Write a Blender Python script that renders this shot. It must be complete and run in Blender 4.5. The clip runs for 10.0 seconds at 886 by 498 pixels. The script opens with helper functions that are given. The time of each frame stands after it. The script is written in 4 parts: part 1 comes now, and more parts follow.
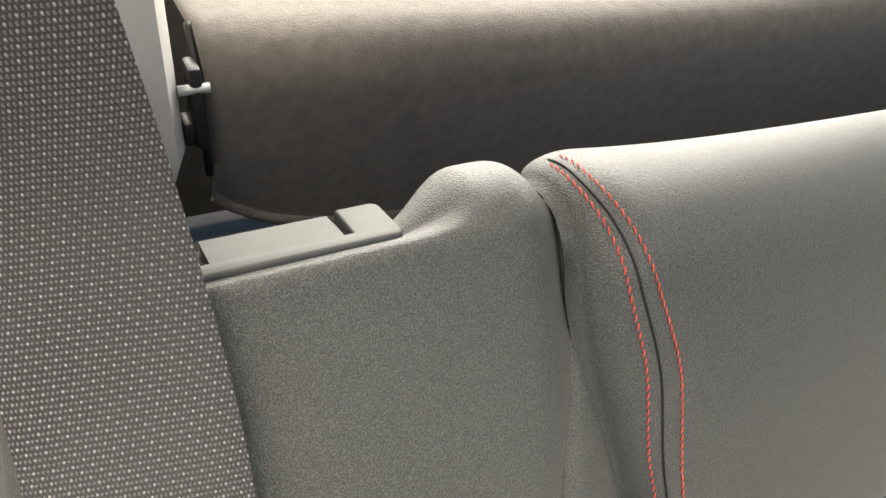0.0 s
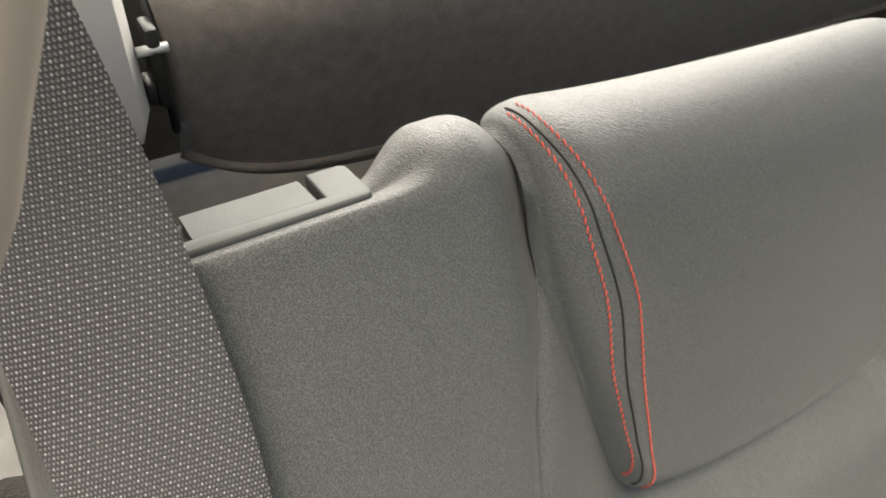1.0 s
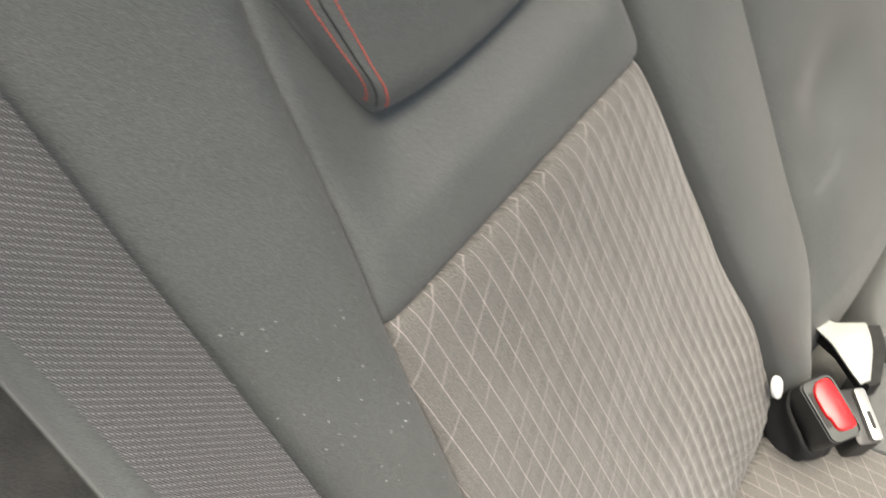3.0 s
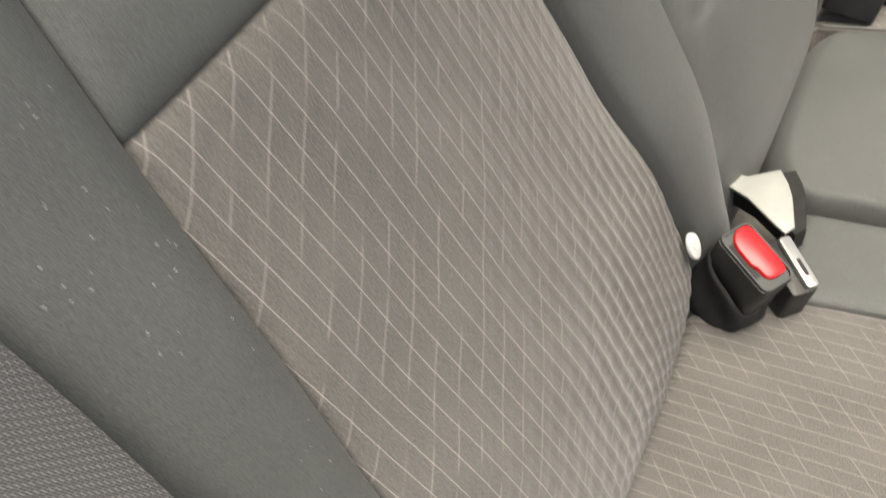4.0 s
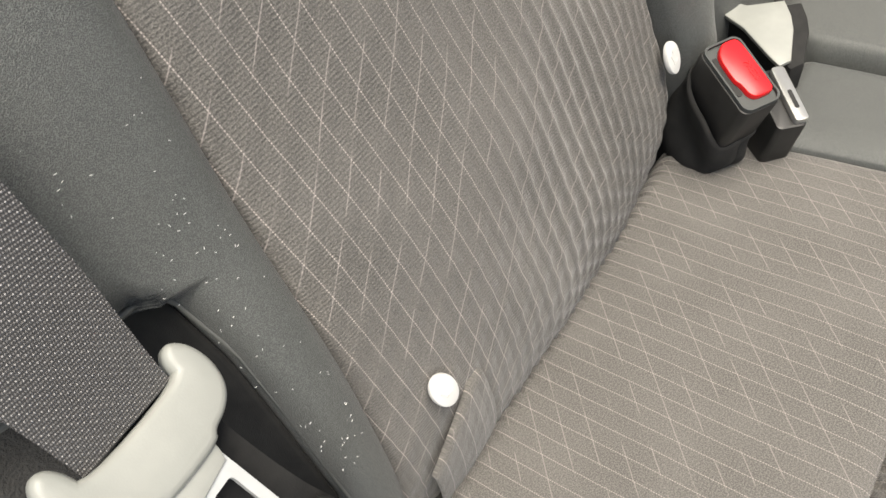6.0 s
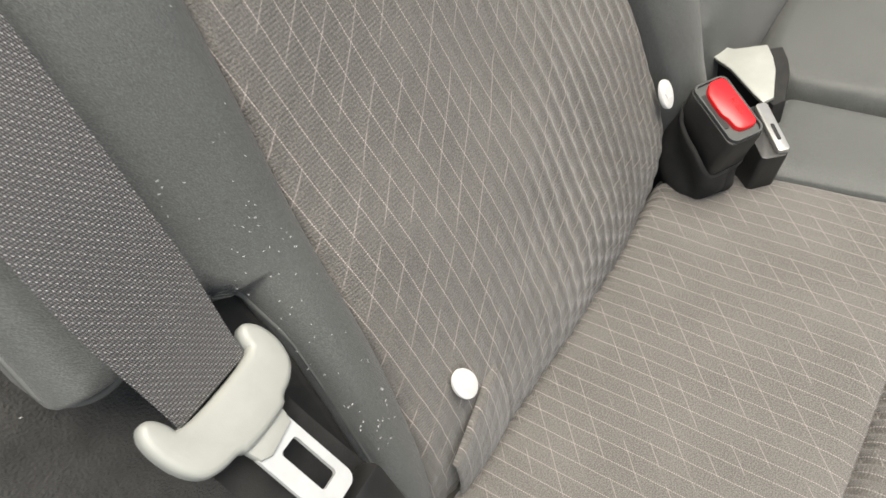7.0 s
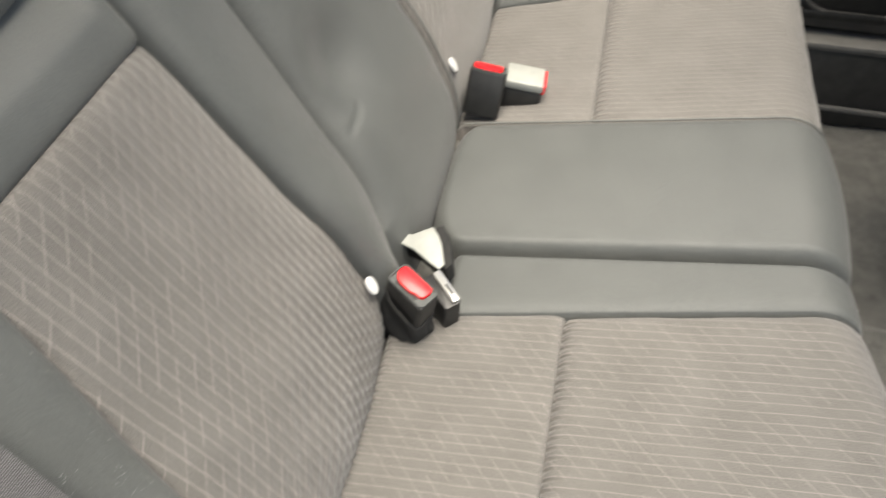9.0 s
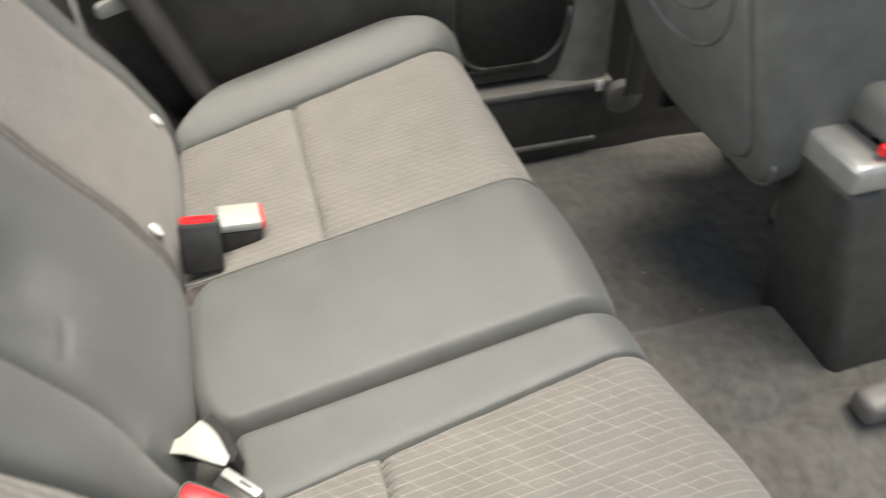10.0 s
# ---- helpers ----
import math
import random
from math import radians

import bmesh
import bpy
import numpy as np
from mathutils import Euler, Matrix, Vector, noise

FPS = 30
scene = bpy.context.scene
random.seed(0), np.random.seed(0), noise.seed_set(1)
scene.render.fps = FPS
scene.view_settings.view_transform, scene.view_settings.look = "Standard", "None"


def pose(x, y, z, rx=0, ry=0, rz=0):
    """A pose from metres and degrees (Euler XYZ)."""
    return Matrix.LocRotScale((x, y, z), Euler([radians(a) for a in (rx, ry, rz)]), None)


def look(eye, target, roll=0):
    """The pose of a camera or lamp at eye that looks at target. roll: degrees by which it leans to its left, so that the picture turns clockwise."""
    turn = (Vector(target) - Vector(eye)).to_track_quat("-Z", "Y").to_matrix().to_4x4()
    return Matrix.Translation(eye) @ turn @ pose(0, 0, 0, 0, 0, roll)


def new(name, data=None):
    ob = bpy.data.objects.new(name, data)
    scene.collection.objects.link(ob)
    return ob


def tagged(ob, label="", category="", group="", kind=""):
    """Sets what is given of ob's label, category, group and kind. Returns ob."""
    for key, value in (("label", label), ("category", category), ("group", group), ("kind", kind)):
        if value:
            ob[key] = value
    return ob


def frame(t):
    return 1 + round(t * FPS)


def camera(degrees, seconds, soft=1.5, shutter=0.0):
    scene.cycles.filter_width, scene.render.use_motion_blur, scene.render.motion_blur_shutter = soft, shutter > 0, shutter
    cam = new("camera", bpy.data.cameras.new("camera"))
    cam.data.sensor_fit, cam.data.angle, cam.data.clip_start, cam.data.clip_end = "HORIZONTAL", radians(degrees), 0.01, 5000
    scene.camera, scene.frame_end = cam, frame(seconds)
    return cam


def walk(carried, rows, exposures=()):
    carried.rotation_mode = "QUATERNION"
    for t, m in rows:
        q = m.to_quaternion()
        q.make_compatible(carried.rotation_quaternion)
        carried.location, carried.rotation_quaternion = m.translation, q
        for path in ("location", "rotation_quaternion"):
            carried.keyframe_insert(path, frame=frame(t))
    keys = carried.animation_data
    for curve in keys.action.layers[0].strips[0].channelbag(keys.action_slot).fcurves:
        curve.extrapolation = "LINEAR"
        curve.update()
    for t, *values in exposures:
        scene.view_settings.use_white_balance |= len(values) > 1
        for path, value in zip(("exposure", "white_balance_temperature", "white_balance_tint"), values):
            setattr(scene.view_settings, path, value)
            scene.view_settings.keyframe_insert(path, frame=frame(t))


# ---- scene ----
cam = camera(61.0, 10.0, shutter=0.4)
PATH = [
    (0, (-0.5690, 0.1332, 1.0224), (0.2237, 1.5263, -0.1738), 5.53),
    (0.5, (-0.5690, 0.1340, 1.0239), (0.2121, 1.4994, -0.2112), 4.91),
    (1, (-0.5700, 0.1298, 1.0394), (0.2220, 1.3598, -0.3244), 3.33),
    (1.3, (-0.5770, 0.1231, 1.0456), (0.2493, 1.2822, -0.3593), 1.97),
    (1.5, (-0.5840, 0.1168, 1.0475), (0.2650, 1.2367, -0.3755), 0.43),
    (1.7, (-0.5740, 0.0870, 1.0527), (0.1563, 1.2546, -0.3976), -3.12),
    (2, (-0.5665, 0.0580, 1.0560), (0.0560, 1.0320, -0.3650), -3.60),
    (2.5, (-0.5850, 0.0520, 1.0540), (0.1170, 0.8890, -0.5060), -4.70),
    (2.7, (-0.5940, 0.0380, 1.0490), (0.1728, 0.8808, -0.5947), -5.40),
    (3.8, (-0.587, -0.037, 0.922), (0.351, 0.699, -0.684), -11.0),
    (4, (-0.584, -0.044, 0.889), (0.348, 0.664, -0.733), -10.6),
    (4.5, (-0.588, -0.056, 0.826), (0.307, 0.572, -0.848), -8.6),
    (5, (-0.598, -0.083, 0.787), (0.22, 0.548, -0.926), -9.1),
    (5.2, (-0.596, -0.088, 0.774), (0.201, 0.533, -0.952), -8.4),
    (6.5, (-0.625, -0.113, 0.774), (0.224, 0.579, -0.899), -5.8),
    (7, (-0.649, -0.119, 0.81), (0.241, 0.59, -0.834), -5.7),
    (7.5, (-0.675, -0.132, 0.84), (0.268, 0.573, -0.777), -6.0),
    (8, (-0.699, -0.169, 0.909), (0.334, 0.478, -0.676), -6.3),
    (8.5, (-0.722, -0.199, 0.985), (0.428, 0.302, -0.574), -4.3),
    (9, (-0.717, -0.199, 1.055), (0.578, 0.09, -0.442), -0.1),
    (9.5, (-0.658, -0.175, 1.057), (0.78, -0.189, -0.334), 1.2),
    (9.7, (-0.644, -0.168, 1.047), (0.824, -0.322, -0.302), -0.0),
    (10, (-0.622, -0.173, 1.048), (0.808, -0.566, -0.294), -0.5),
]
walk(cam, [(t, look(eye, target, roll)) for t, eye, target, roll in PATH], [(0.0, 1.74, 7700, 10), (1.6, 1.68, 7600, 9), (2.1, 1.70, 6500, 8), (2.6, 1.82, 7000, 9), (4.0, 1.36, 7250, 10), (5.2, 1.30, 7150, 10), (7.5, 1.40, 6900, 9), (8.6, 1.53, 7100, 9), (10.0, 1.76, 7050, 9)])

# ---- world, sun, exposure ----
world = bpy.data.worlds.new("sky")
scene.world = world
world.use_nodes = True
wn = world.node_tree
sky = wn.nodes.new("ShaderNodeTexSky")
sky.sky_type, sky.sun_disc = "NISHITA", False
sky.sun_elevation, sky.sun_rotation = radians(84), radians(202)
wn.nodes["Background"].inputs[1].default_value = 0.050
wn.links.new(sky.outputs[0], wn.nodes["Background"].inputs[0])
sun_data = bpy.data.lights.new("sun", "SUN")
sun_data.energy, sun_data.angle, sun_data.color = 3.3, radians(42), (1.0, 0.95, 0.88)
sun = new("sun", sun_data)
sun.matrix_world = look((-0.04, -0.10, 0.99), (0, 0, 0))

rear_light = bpy.data.lights.new("rear_window_light", "AREA")
rear_light.shape, rear_light.size, rear_light.size_y = "RECTANGLE", 1.10, 0.50
rear_light.energy, rear_light.color = 8.0, (0.96, 0.98, 1.0)
new("rear_window_light", rear_light).matrix_world = look((0.0, 0.92, 1.20), (-0.05, 0.30, 0.86))
door_light = bpy.data.lights.new("door_opening_light", "AREA")
door_light.shape, door_light.size, door_light.size_y = "RECTANGLE", 0.90, 0.70
door_light.energy, door_light.color = 1.2, (0.99, 0.99, 1.0)
new("door_opening_light", door_light).matrix_world = look((-0.98, -0.52, 1.02), (-0.45, 0.05, 0.58))


# ---- material helpers ----
class Net:
    """Small wrapper for building one node material."""

    def __init__(self, name, rough=0.6, metal=0.0):
        self.mat = bpy.data.materials.new(name)
        self.mat.use_nodes = True
        self.nt = self.mat.node_tree
        self.bsdf = self.nt.nodes["Principled BSDF"]
        self.bsdf.inputs["Roughness"].default_value = rough
        self.bsdf.inputs["Metallic"].default_value = metal

    def node(self, kind, **values):
        n = self.nt.nodes.new(kind)
        for key, value in values.items():
            n.inputs[key].default_value = value
        return n

    def link(self, a, b):
        self.nt.links.new(a, b)

    def math(self, op, a, b=0.0):
        n = self.nt.nodes.new("ShaderNodeMath")
        n.operation = op
        for i, v in enumerate((a, b)):
            if isinstance(v, (int, float)):
                n.inputs[i].default_value = v
            else:
                self.link(v, n.inputs[i])
        return n.outputs[0]

    def coords(self, uv=False):
        if uv:
            n = self.nt.nodes.new("ShaderNodeUVMap")
            n.uv_map = "metres"
            return n.outputs[0]
        return self.nt.nodes.new("ShaderNodeTexCoord").outputs["Object"]

    def noise(self, vec, scale, detail=3.0, rough=0.55):
        n = self.node("ShaderNodeTexNoise", Scale=scale, Detail=detail, Roughness=rough)
        self.link(vec, n.inputs["Vector"])
        return n.outputs["Fac"]

    def mix(self, fac, a, b):
        n = self.nt.nodes.new("ShaderNodeMix")
        n.data_type = "RGBA"
        for sock, v in ((n.inputs[0], fac), (n.inputs[6], a), (n.inputs[7], b)):
            if isinstance(v, tuple):
                sock.default_value = (*v, 1)
            elif isinstance(v, (int, float)):
                sock.default_value = v
            else:
                self.link(v, sock)
        return n.outputs[2]

    def ramp(self, fac, lo, hi):
        n = self.node("ShaderNodeMapRange")
        n.inputs[1].default_value, n.inputs[2].default_value = lo, hi
        self.link(fac, n.inputs[0])
        return n.outputs[0]

    def colour(self, out):
        self.link(out, self.bsdf.inputs["Base Color"])

    def bump(self, height, strength, distance):
        n = self.node("ShaderNodeBump", Strength=strength, Distance=distance)
        self.link(height, n.inputs["Height"])
        self.link(n.outputs[0], self.bsdf.inputs["Normal"])


def plain(name, dark, light, rough, scale=60.0, grain=900.0, bump=0.2, depth=0.0004, metal=0.0, sheen=0.0):
    m = Net(name, rough, metal)
    c = m.coords()
    m.colour(m.mix(m.ramp(m.noise(c, scale), 0.3, 0.7), dark, light))
    if bump:
        m.bump(m.noise(c, grain, 2.0), bump, depth)
    r = m.ramp(m.noise(c, scale * 0.4), 0.0, 1.0)
    m.link(m.math("ADD", m.math("MULTIPLY", r, 0.14), rough - 0.07), m.bsdf.inputs["Roughness"])
    if sheen:
        m.bsdf.inputs["Sheen Weight"].default_value = sheen
        m.bsdf.inputs["Sheen Roughness"].default_value = 0.5
    return m.mat


def leatherette():
    """Charcoal artificial leather with a fine pebble grain and a little dust."""
    m = Net("charcoal_leatherette", 0.5)
    c = m.coords()
    vor = m.node("ShaderNodeTexVoronoi", Scale=2200.0)
    m.link(c, vor.inputs["Vector"])
    fine = m.noise(c, 2600.0, 2.0)
    broad = m.ramp(m.noise(c, 14.0, 4.0), 0.3, 0.7)
    base = m.mix(broad, (0.034, 0.0375, 0.036), (0.052, 0.056, 0.0535))
    base = m.mix(m.math("MULTIPLY", m.ramp(vor.outputs["Distance"], 0.3, 0.7), 0.60), base, (0.166, 0.174, 0.167))
    dust = m.ramp(m.noise(c, 420.0, 2.0), 0.70, 0.86)
    m.colour(m.mix(m.math("MULTIPLY", dust, 0.25), base, (0.20, 0.20, 0.19)))
    m.bump(m.math("ADD", vor.outputs["Distance"], m.math("MULTIPLY", fine, 0.3)), 0.8, 0.00028)
    m.link(m.math("ADD", m.math("MULTIPLY", broad, 0.08), 0.36), m.bsdf.inputs["Roughness"])
    m.bsdf.inputs["Sheen Weight"].default_value = 0.12
    return m.mat


def lattice_fabric(name, swell, thread):
    """Grey-brown knitted cloth with a pale pink lattice of stitched lines."""
    m = Net(name, 0.85)
    uv = m.coords(uv=True)
    sep = m.nt.nodes.new("ShaderNodeSeparateXYZ")
    m.link(uv, sep.inputs[0])
    x, s = sep.outputs[0], sep.outputs[1]
    wob = m.noise(uv, 60.0, 2.0)
    x = m.math("ADD", x, m.math("MULTIPLY", m.math("SUBTRACT", wob, 0.5), 0.0006))

    def lines(coord, pitch, width):
        f = m.math("FRACT", m.math("DIVIDE", coord, pitch))
        d = m.math("ABSOLUTE", m.math("SUBTRACT", f, 0.5))
        return m.ramp(d, width / pitch, width / pitch * 0.45)

    upright = lines(x, 0.0115, 0.00036)
    dots = m.ramp(m.math("SINE", m.math("MULTIPLY", s, 4200.0)), -0.6, 0.3)
    upright = m.math("MULTIPLY", upright, m.math("ADD", m.math("MULTIPLY", dots, 0.85), 0.15))
    slant_c = m.math("SUBTRACT", s, m.math("MULTIPLY", x, 0.93))
    slant = lines(slant_c, 0.022, 0.00052)
    gaps = m.ramp(m.noise(uv, 38.0, 0.0), 0.40, 0.52)
    slant = m.math("MULTIPLY", slant, m.math("ADD", m.math("MULTIPLY", gaps, 0.8), 0.1))
    # fine horizontal knit ribs and mottled yarn
    rib = m.math("SINE", m.math("ADD", m.math("MULTIPLY", s, 3000.0), m.math("MULTIPLY", m.noise(uv, 900.0), 5.0)))
    yarn = m.noise(uv, 1150.0, 2.0)
    broad = m.ramp(m.noise(uv, 18.0, 3.0), 0.3, 0.7)
    base = m.mix(broad, (0.070, 0.067, 0.061), (0.097, 0.093, 0.086))
    base = m.mix(m.math("MULTIPLY", m.ramp(yarn, 0.40, 0.64), 0.62), base, (0.220, 0.208, 0.192))
    base = m.mix(m.math("MULTIPLY", slant, 0.52 * thread), base, (0.38, 0.34, 0.32))
    base = m.mix(m.math("MULTIPLY", upright, 0.66 * thread), base, (0.46, 0.41, 0.38))
    m.colour(base)
    # each cell swells between its stitched lines
    cell = m.math("ABSOLUTE", m.math("SINE", m.math("MULTIPLY", x, math.pi / 0.0115)))
    cell2 = m.math("ABSOLUTE", m.math("SINE", m.math("MULTIPLY", slant_c, math.pi / 0.022)))
    h = m.math("ADD", m.math("MULTIPLY", cell, 0.55 * swell), m.math("MULTIPLY", cell2, 0.30 * swell))
    h = m.math("ADD", h, m.math("MULTIPLY", rib, 0.05))
    h = m.math("ADD", h, m.math("MULTIPLY", yarn, 0.35))
    m.bump(h, 0.85, 0.0021)
    m.bsdf.inputs["Sheen Weight"].default_value = 0.25
    m.bsdf.inputs["Sheen Roughness"].default_value = 0.45
    return m.mat


def webbing():
    """Dark grey seat-belt webbing, a diagonal weave of small floats whose gloss is painted pale."""
    m = Net("belt_webbing", 0.45)
    uv = m.coords(uv=True)
    sep = m.nt.nodes.new("ShaderNodeSeparateXYZ")
    m.link(uv, sep.inputs[0])
    a, b = sep.outputs[0], sep.outputs[1]
    px, py = 0.00098, 0.0014
    row = m.math("FLOOR", m.math("DIVIDE", b, py))
    shift = m.math("MULTIPLY", m.math("MODULO", row, 2.0), 0.5)
    fx = m.math("SUBTRACT", m.math("FRACT", m.math("ADD", m.math("DIVIDE", a, px), shift)), 0.5)
    fy = m.math("SUBTRACT", m.math("FRACT", m.math("DIVIDE", b, py)), 0.5)
    d = m.math("ADD", m.math("MULTIPLY", fx, fx), m.math("MULTIPLY", m.math("MULTIPLY", fy, fy), 1.2))
    knob = m.ramp(d, 0.15, 0.02)
    n = m.noise(uv, 1800.0, 1.0)
    # every fourth float stands proud, stepping over from row to row
    col_i = m.math("FLOOR", m.math("ADD", m.math("DIVIDE", a, px), shift))
    step = m.math("FRACT", m.math("DIVIDE", m.math("ADD", m.math("ADD", col_i, m.math("MULTIPLY", row, 2.5)), 400.25), 4.0))
    big = m.math("LESS_THAN", step, 0.24)
    lit = m.math("MULTIPLY", knob, m.math("ADD", m.math("MULTIPLY", big, 0.66), 0.34))
    # pale colour on the floats stands in for their highlights
    col = m.mix(lit, (0.020, 0.019, 0.019), (0.50, 0.487, 0.48))
    m.colour(m.mix(m.math("MULTIPLY", n, 0.2), col, (0.09, 0.085, 0.085)))
    m.bump(m.math("ADD", knob, m.math("MULTIPLY", big, 0.8)), 0.9, 0.0007)
    m.bsdf.inputs["Sheen Weight"].default_value = 0.4
    return m.mat


LEATHER = leatherette()
FABRIC = lattice_fabric("lattice_fabric", 1.0, 1.3)
TAUT = lattice_fabric("taut_lattice_fabric", 0.22, 0.9)
WEB = webbing()
BLACK = plain("black_plastic", (0.012, 0.012, 0.012), (0.022, 0.022, 0.021), 0.45)
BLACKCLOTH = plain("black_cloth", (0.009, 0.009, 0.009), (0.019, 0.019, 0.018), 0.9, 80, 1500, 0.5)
GREYPLASTIC = plain("grey_plastic", (0.26, 0.27, 0.25), (0.31, 0.318, 0.295), 0.42, 40, 1200, 0.12)
LATCHPLASTIC = plain("latch_grey_plastic", (0.045, 0.050, 0.048), (0.062, 0.068, 0.066), 0.62, 50, 1500, 0.2)
WHITE = plain("white_plastic", (0.60, 0.60, 0.585), (0.68, 0.68, 0.66), 0.45, 60, 600, 0.1)
RED = plain("red_plastic", (0.80, 0.012, 0.018), (0.88, 0.02, 0.025), 0.35, 60, 600, 0.05)
DEEPRED = plain("deep_red_plastic", (0.42, 0.006, 0.010), (0.48, 0.01, 0.014), 0.45, 60, 600, 0.05)
THREAD = plain("coral_thread", (0.60, 0.075, 0.045), (0.74, 0.12, 0.08), 0.6, 400, 2500, 0.4)
# near-black seam thread, also the painted shade inside slots
DARKTHREAD_SLOTSHADE = plain("dark_thread_and_slot_shade", (0.008, 0.008, 0.008), (0.018, 0.018, 0.018), 0.7)
STEEL = plain("steel", (0.66, 0.67, 0.65), (0.76, 0.77, 0.75), 0.38, 60, 700, 0.08, metal=0.55)
SILVER = plain("silver_trim", (0.40, 0.40, 0.38), (0.50, 0.50, 0.48), 0.32, 40, 900, 0.08, metal=0.6)
CARPET = plain("dark_carpet", (0.060, 0.059, 0.053), (0.108, 0.106, 0.096), 0.95, 45, 700, 0.9, 0.002, sheen=0.2)
# darker copy of the carpet that paints the shade on the wheel arch
SHADECARPET = plain("shaded_carpet", (0.020, 0.020, 0.019), (0.045, 0.044, 0.041), 0.95, 45, 700, 0.9, 0.002, sheen=0.15)
SHELF = plain("brown_felt", (0.17, 0.152, 0.130), (0.235, 0.21, 0.18), 0.95, 120, 1100, 0.9, 0.0012, sheen=0.3)
CREAM = plain("cream_trim", (0.37, 0.315, 0.265), (0.42, 0.36, 0.305), 0.5, 25, 900, 0.08)
PALE = plain("pale_pillar_trim", (0.70, 0.67, 0.63), (0.76, 0.73, 0.69), 0.5, 25, 900, 0.08)
DARKTRIM = plain("dark_door_trim", (0.035, 0.034, 0.033), (0.055, 0.054, 0.051), 0.5, 30, 900, 0.2)
GREYTRIM = plain("grey_sill_trim", (0.11, 0.108, 0.10), (0.15, 0.147, 0.14), 0.5, 30, 900, 0.2)
SEATGREY = plain("grey_seat_vinyl", (0.10, 0.104, 0.098), (0.135, 0.14, 0.132), 0.5, 20, 1100, 0.3)
LINING = plain("roof_lining", (0.55, 0.54, 0.51), (0.62, 0.61, 0.58), 0.95, 30, 800, 0.3)
ASPHALT = plain("asphalt", (0.09, 0.09, 0.088), (0.15, 0.15, 0.146), 0.9, 8, 120, 0.5, 0.004)


# ---- mesh helpers ----
def thing(name, label, category, group="", kind=""):
    return tagged(new(name), label, category, group, kind)


def attach(ob, parent, label=""):
    if parent is not None:
        ob.parent = parent
    if label:
        ob["label"] = label
    return ob


def mesh_from(name, verts, faces, mat, parent=None, label="", uvs=None, smooth=True):
    me = bpy.data.meshes.new(name)
    me.from_pydata([tuple(float(c) for c in v) for v in verts], [], faces)
    if uvs is not None:
        layer = me.uv_layers.new(name="metres")
        idx = np.zeros(len(me.loops), dtype=np.int32)
        me.loops.foreach_get("vertex_index", idx)
        layer.data.foreach_set("uv", np.asarray(uvs, dtype=np.float32)[idx].ravel())
    me.materials.append(mat)
    if smooth:
        me.polygons.foreach_set("use_smooth", [True] * len(me.polygons))
    me.update()
    return attach(new(name, me), parent, label)


def part(name, bm, mat, parent=None, label="", smooth=True):
    me = bpy.data.meshes.new(name)
    bmesh.ops.recalc_face_normals(bm, faces=bm.faces)
    bm.to_mesh(me)
    bm.free()
    me.materials.append(mat)
    if smooth:
        me.polygons.foreach_set("use_smooth", [True] * len(me.polygons))
        me.set_sharp_from_angle(angle=radians(38))
    return attach(new(name, me), parent, label)


def sstep(a, b, v):
    t = np.clip((v - a) / (b - a), 0, 1)
    return t * t * (3 - 2 * t)


def grid_faces(nu, nv):
    return [(j * nu + i, j * nu + i + 1, (j + 1) * nu + i + 1, (j + 1) * nu + i) for j in range(nv - 1) for i in range(nu - 1)]


def rim(nu, nv):
    return ([i for i in range(nu)] + [j * nu + nu - 1 for j in range(1, nv)] + [(nv - 1) * nu + i for i in range(nu - 2, -1, -1)]
            + [j * nu for j in range(nv - 2, 0, -1)])


def sheet(name, place, uvof, nu, nv, mat, parent, label="", skirt=0.0, inward=None, flip=False):
    """A surface place(u, v) -> xyz with a skirt turned away from the viewer, so that it is a body and not a film."""
    u, v = np.meshgrid(np.linspace(0, 1, nu), np.linspace(0, 1, nv))
    p = np.stack(place(u, v, 0.0), -1).reshape(-1, 3)
    uv = np.stack(uvof(u, v), -1).reshape(-1, 2)
    faces = grid_faces(nu, nv)
    if skirt:
        back = np.stack(place(u, v, -skirt), -1).reshape(-1, 3)
        loop = rim(nu, nv)
        base = len(p)
        p = np.concatenate([p, back[loop]])
        uv = np.concatenate([uv, uv[loop]])
        n = len(loop)
        faces += [(loop[k], base + k, base + (k + 1) % n, loop[(k + 1) % n]) for k in range(n)]
    if flip:
        faces = [f[::-1] for f in faces]
    return mesh_from(name, p, faces, mat, parent, label, uv)


def box_bm(size, centre=(0, 0, 0), bevel=0.0, segs=2, m=None):
    bm = bmesh.new()
    bmesh.ops.create_cube(bm, size=1.0)
    bmesh.ops.scale(bm, vec=size, verts=bm.verts)
    if bevel:
        bmesh.ops.bevel(bm, geom=bm.edges[:], offset=bevel, segments=segs, profile=0.5, affect="EDGES")
    bmesh.ops.translate(bm, vec=centre, verts=bm.verts)
    if m is not None:
        bmesh.ops.transform(bm, matrix=m, verts=bm.verts)
    return bm


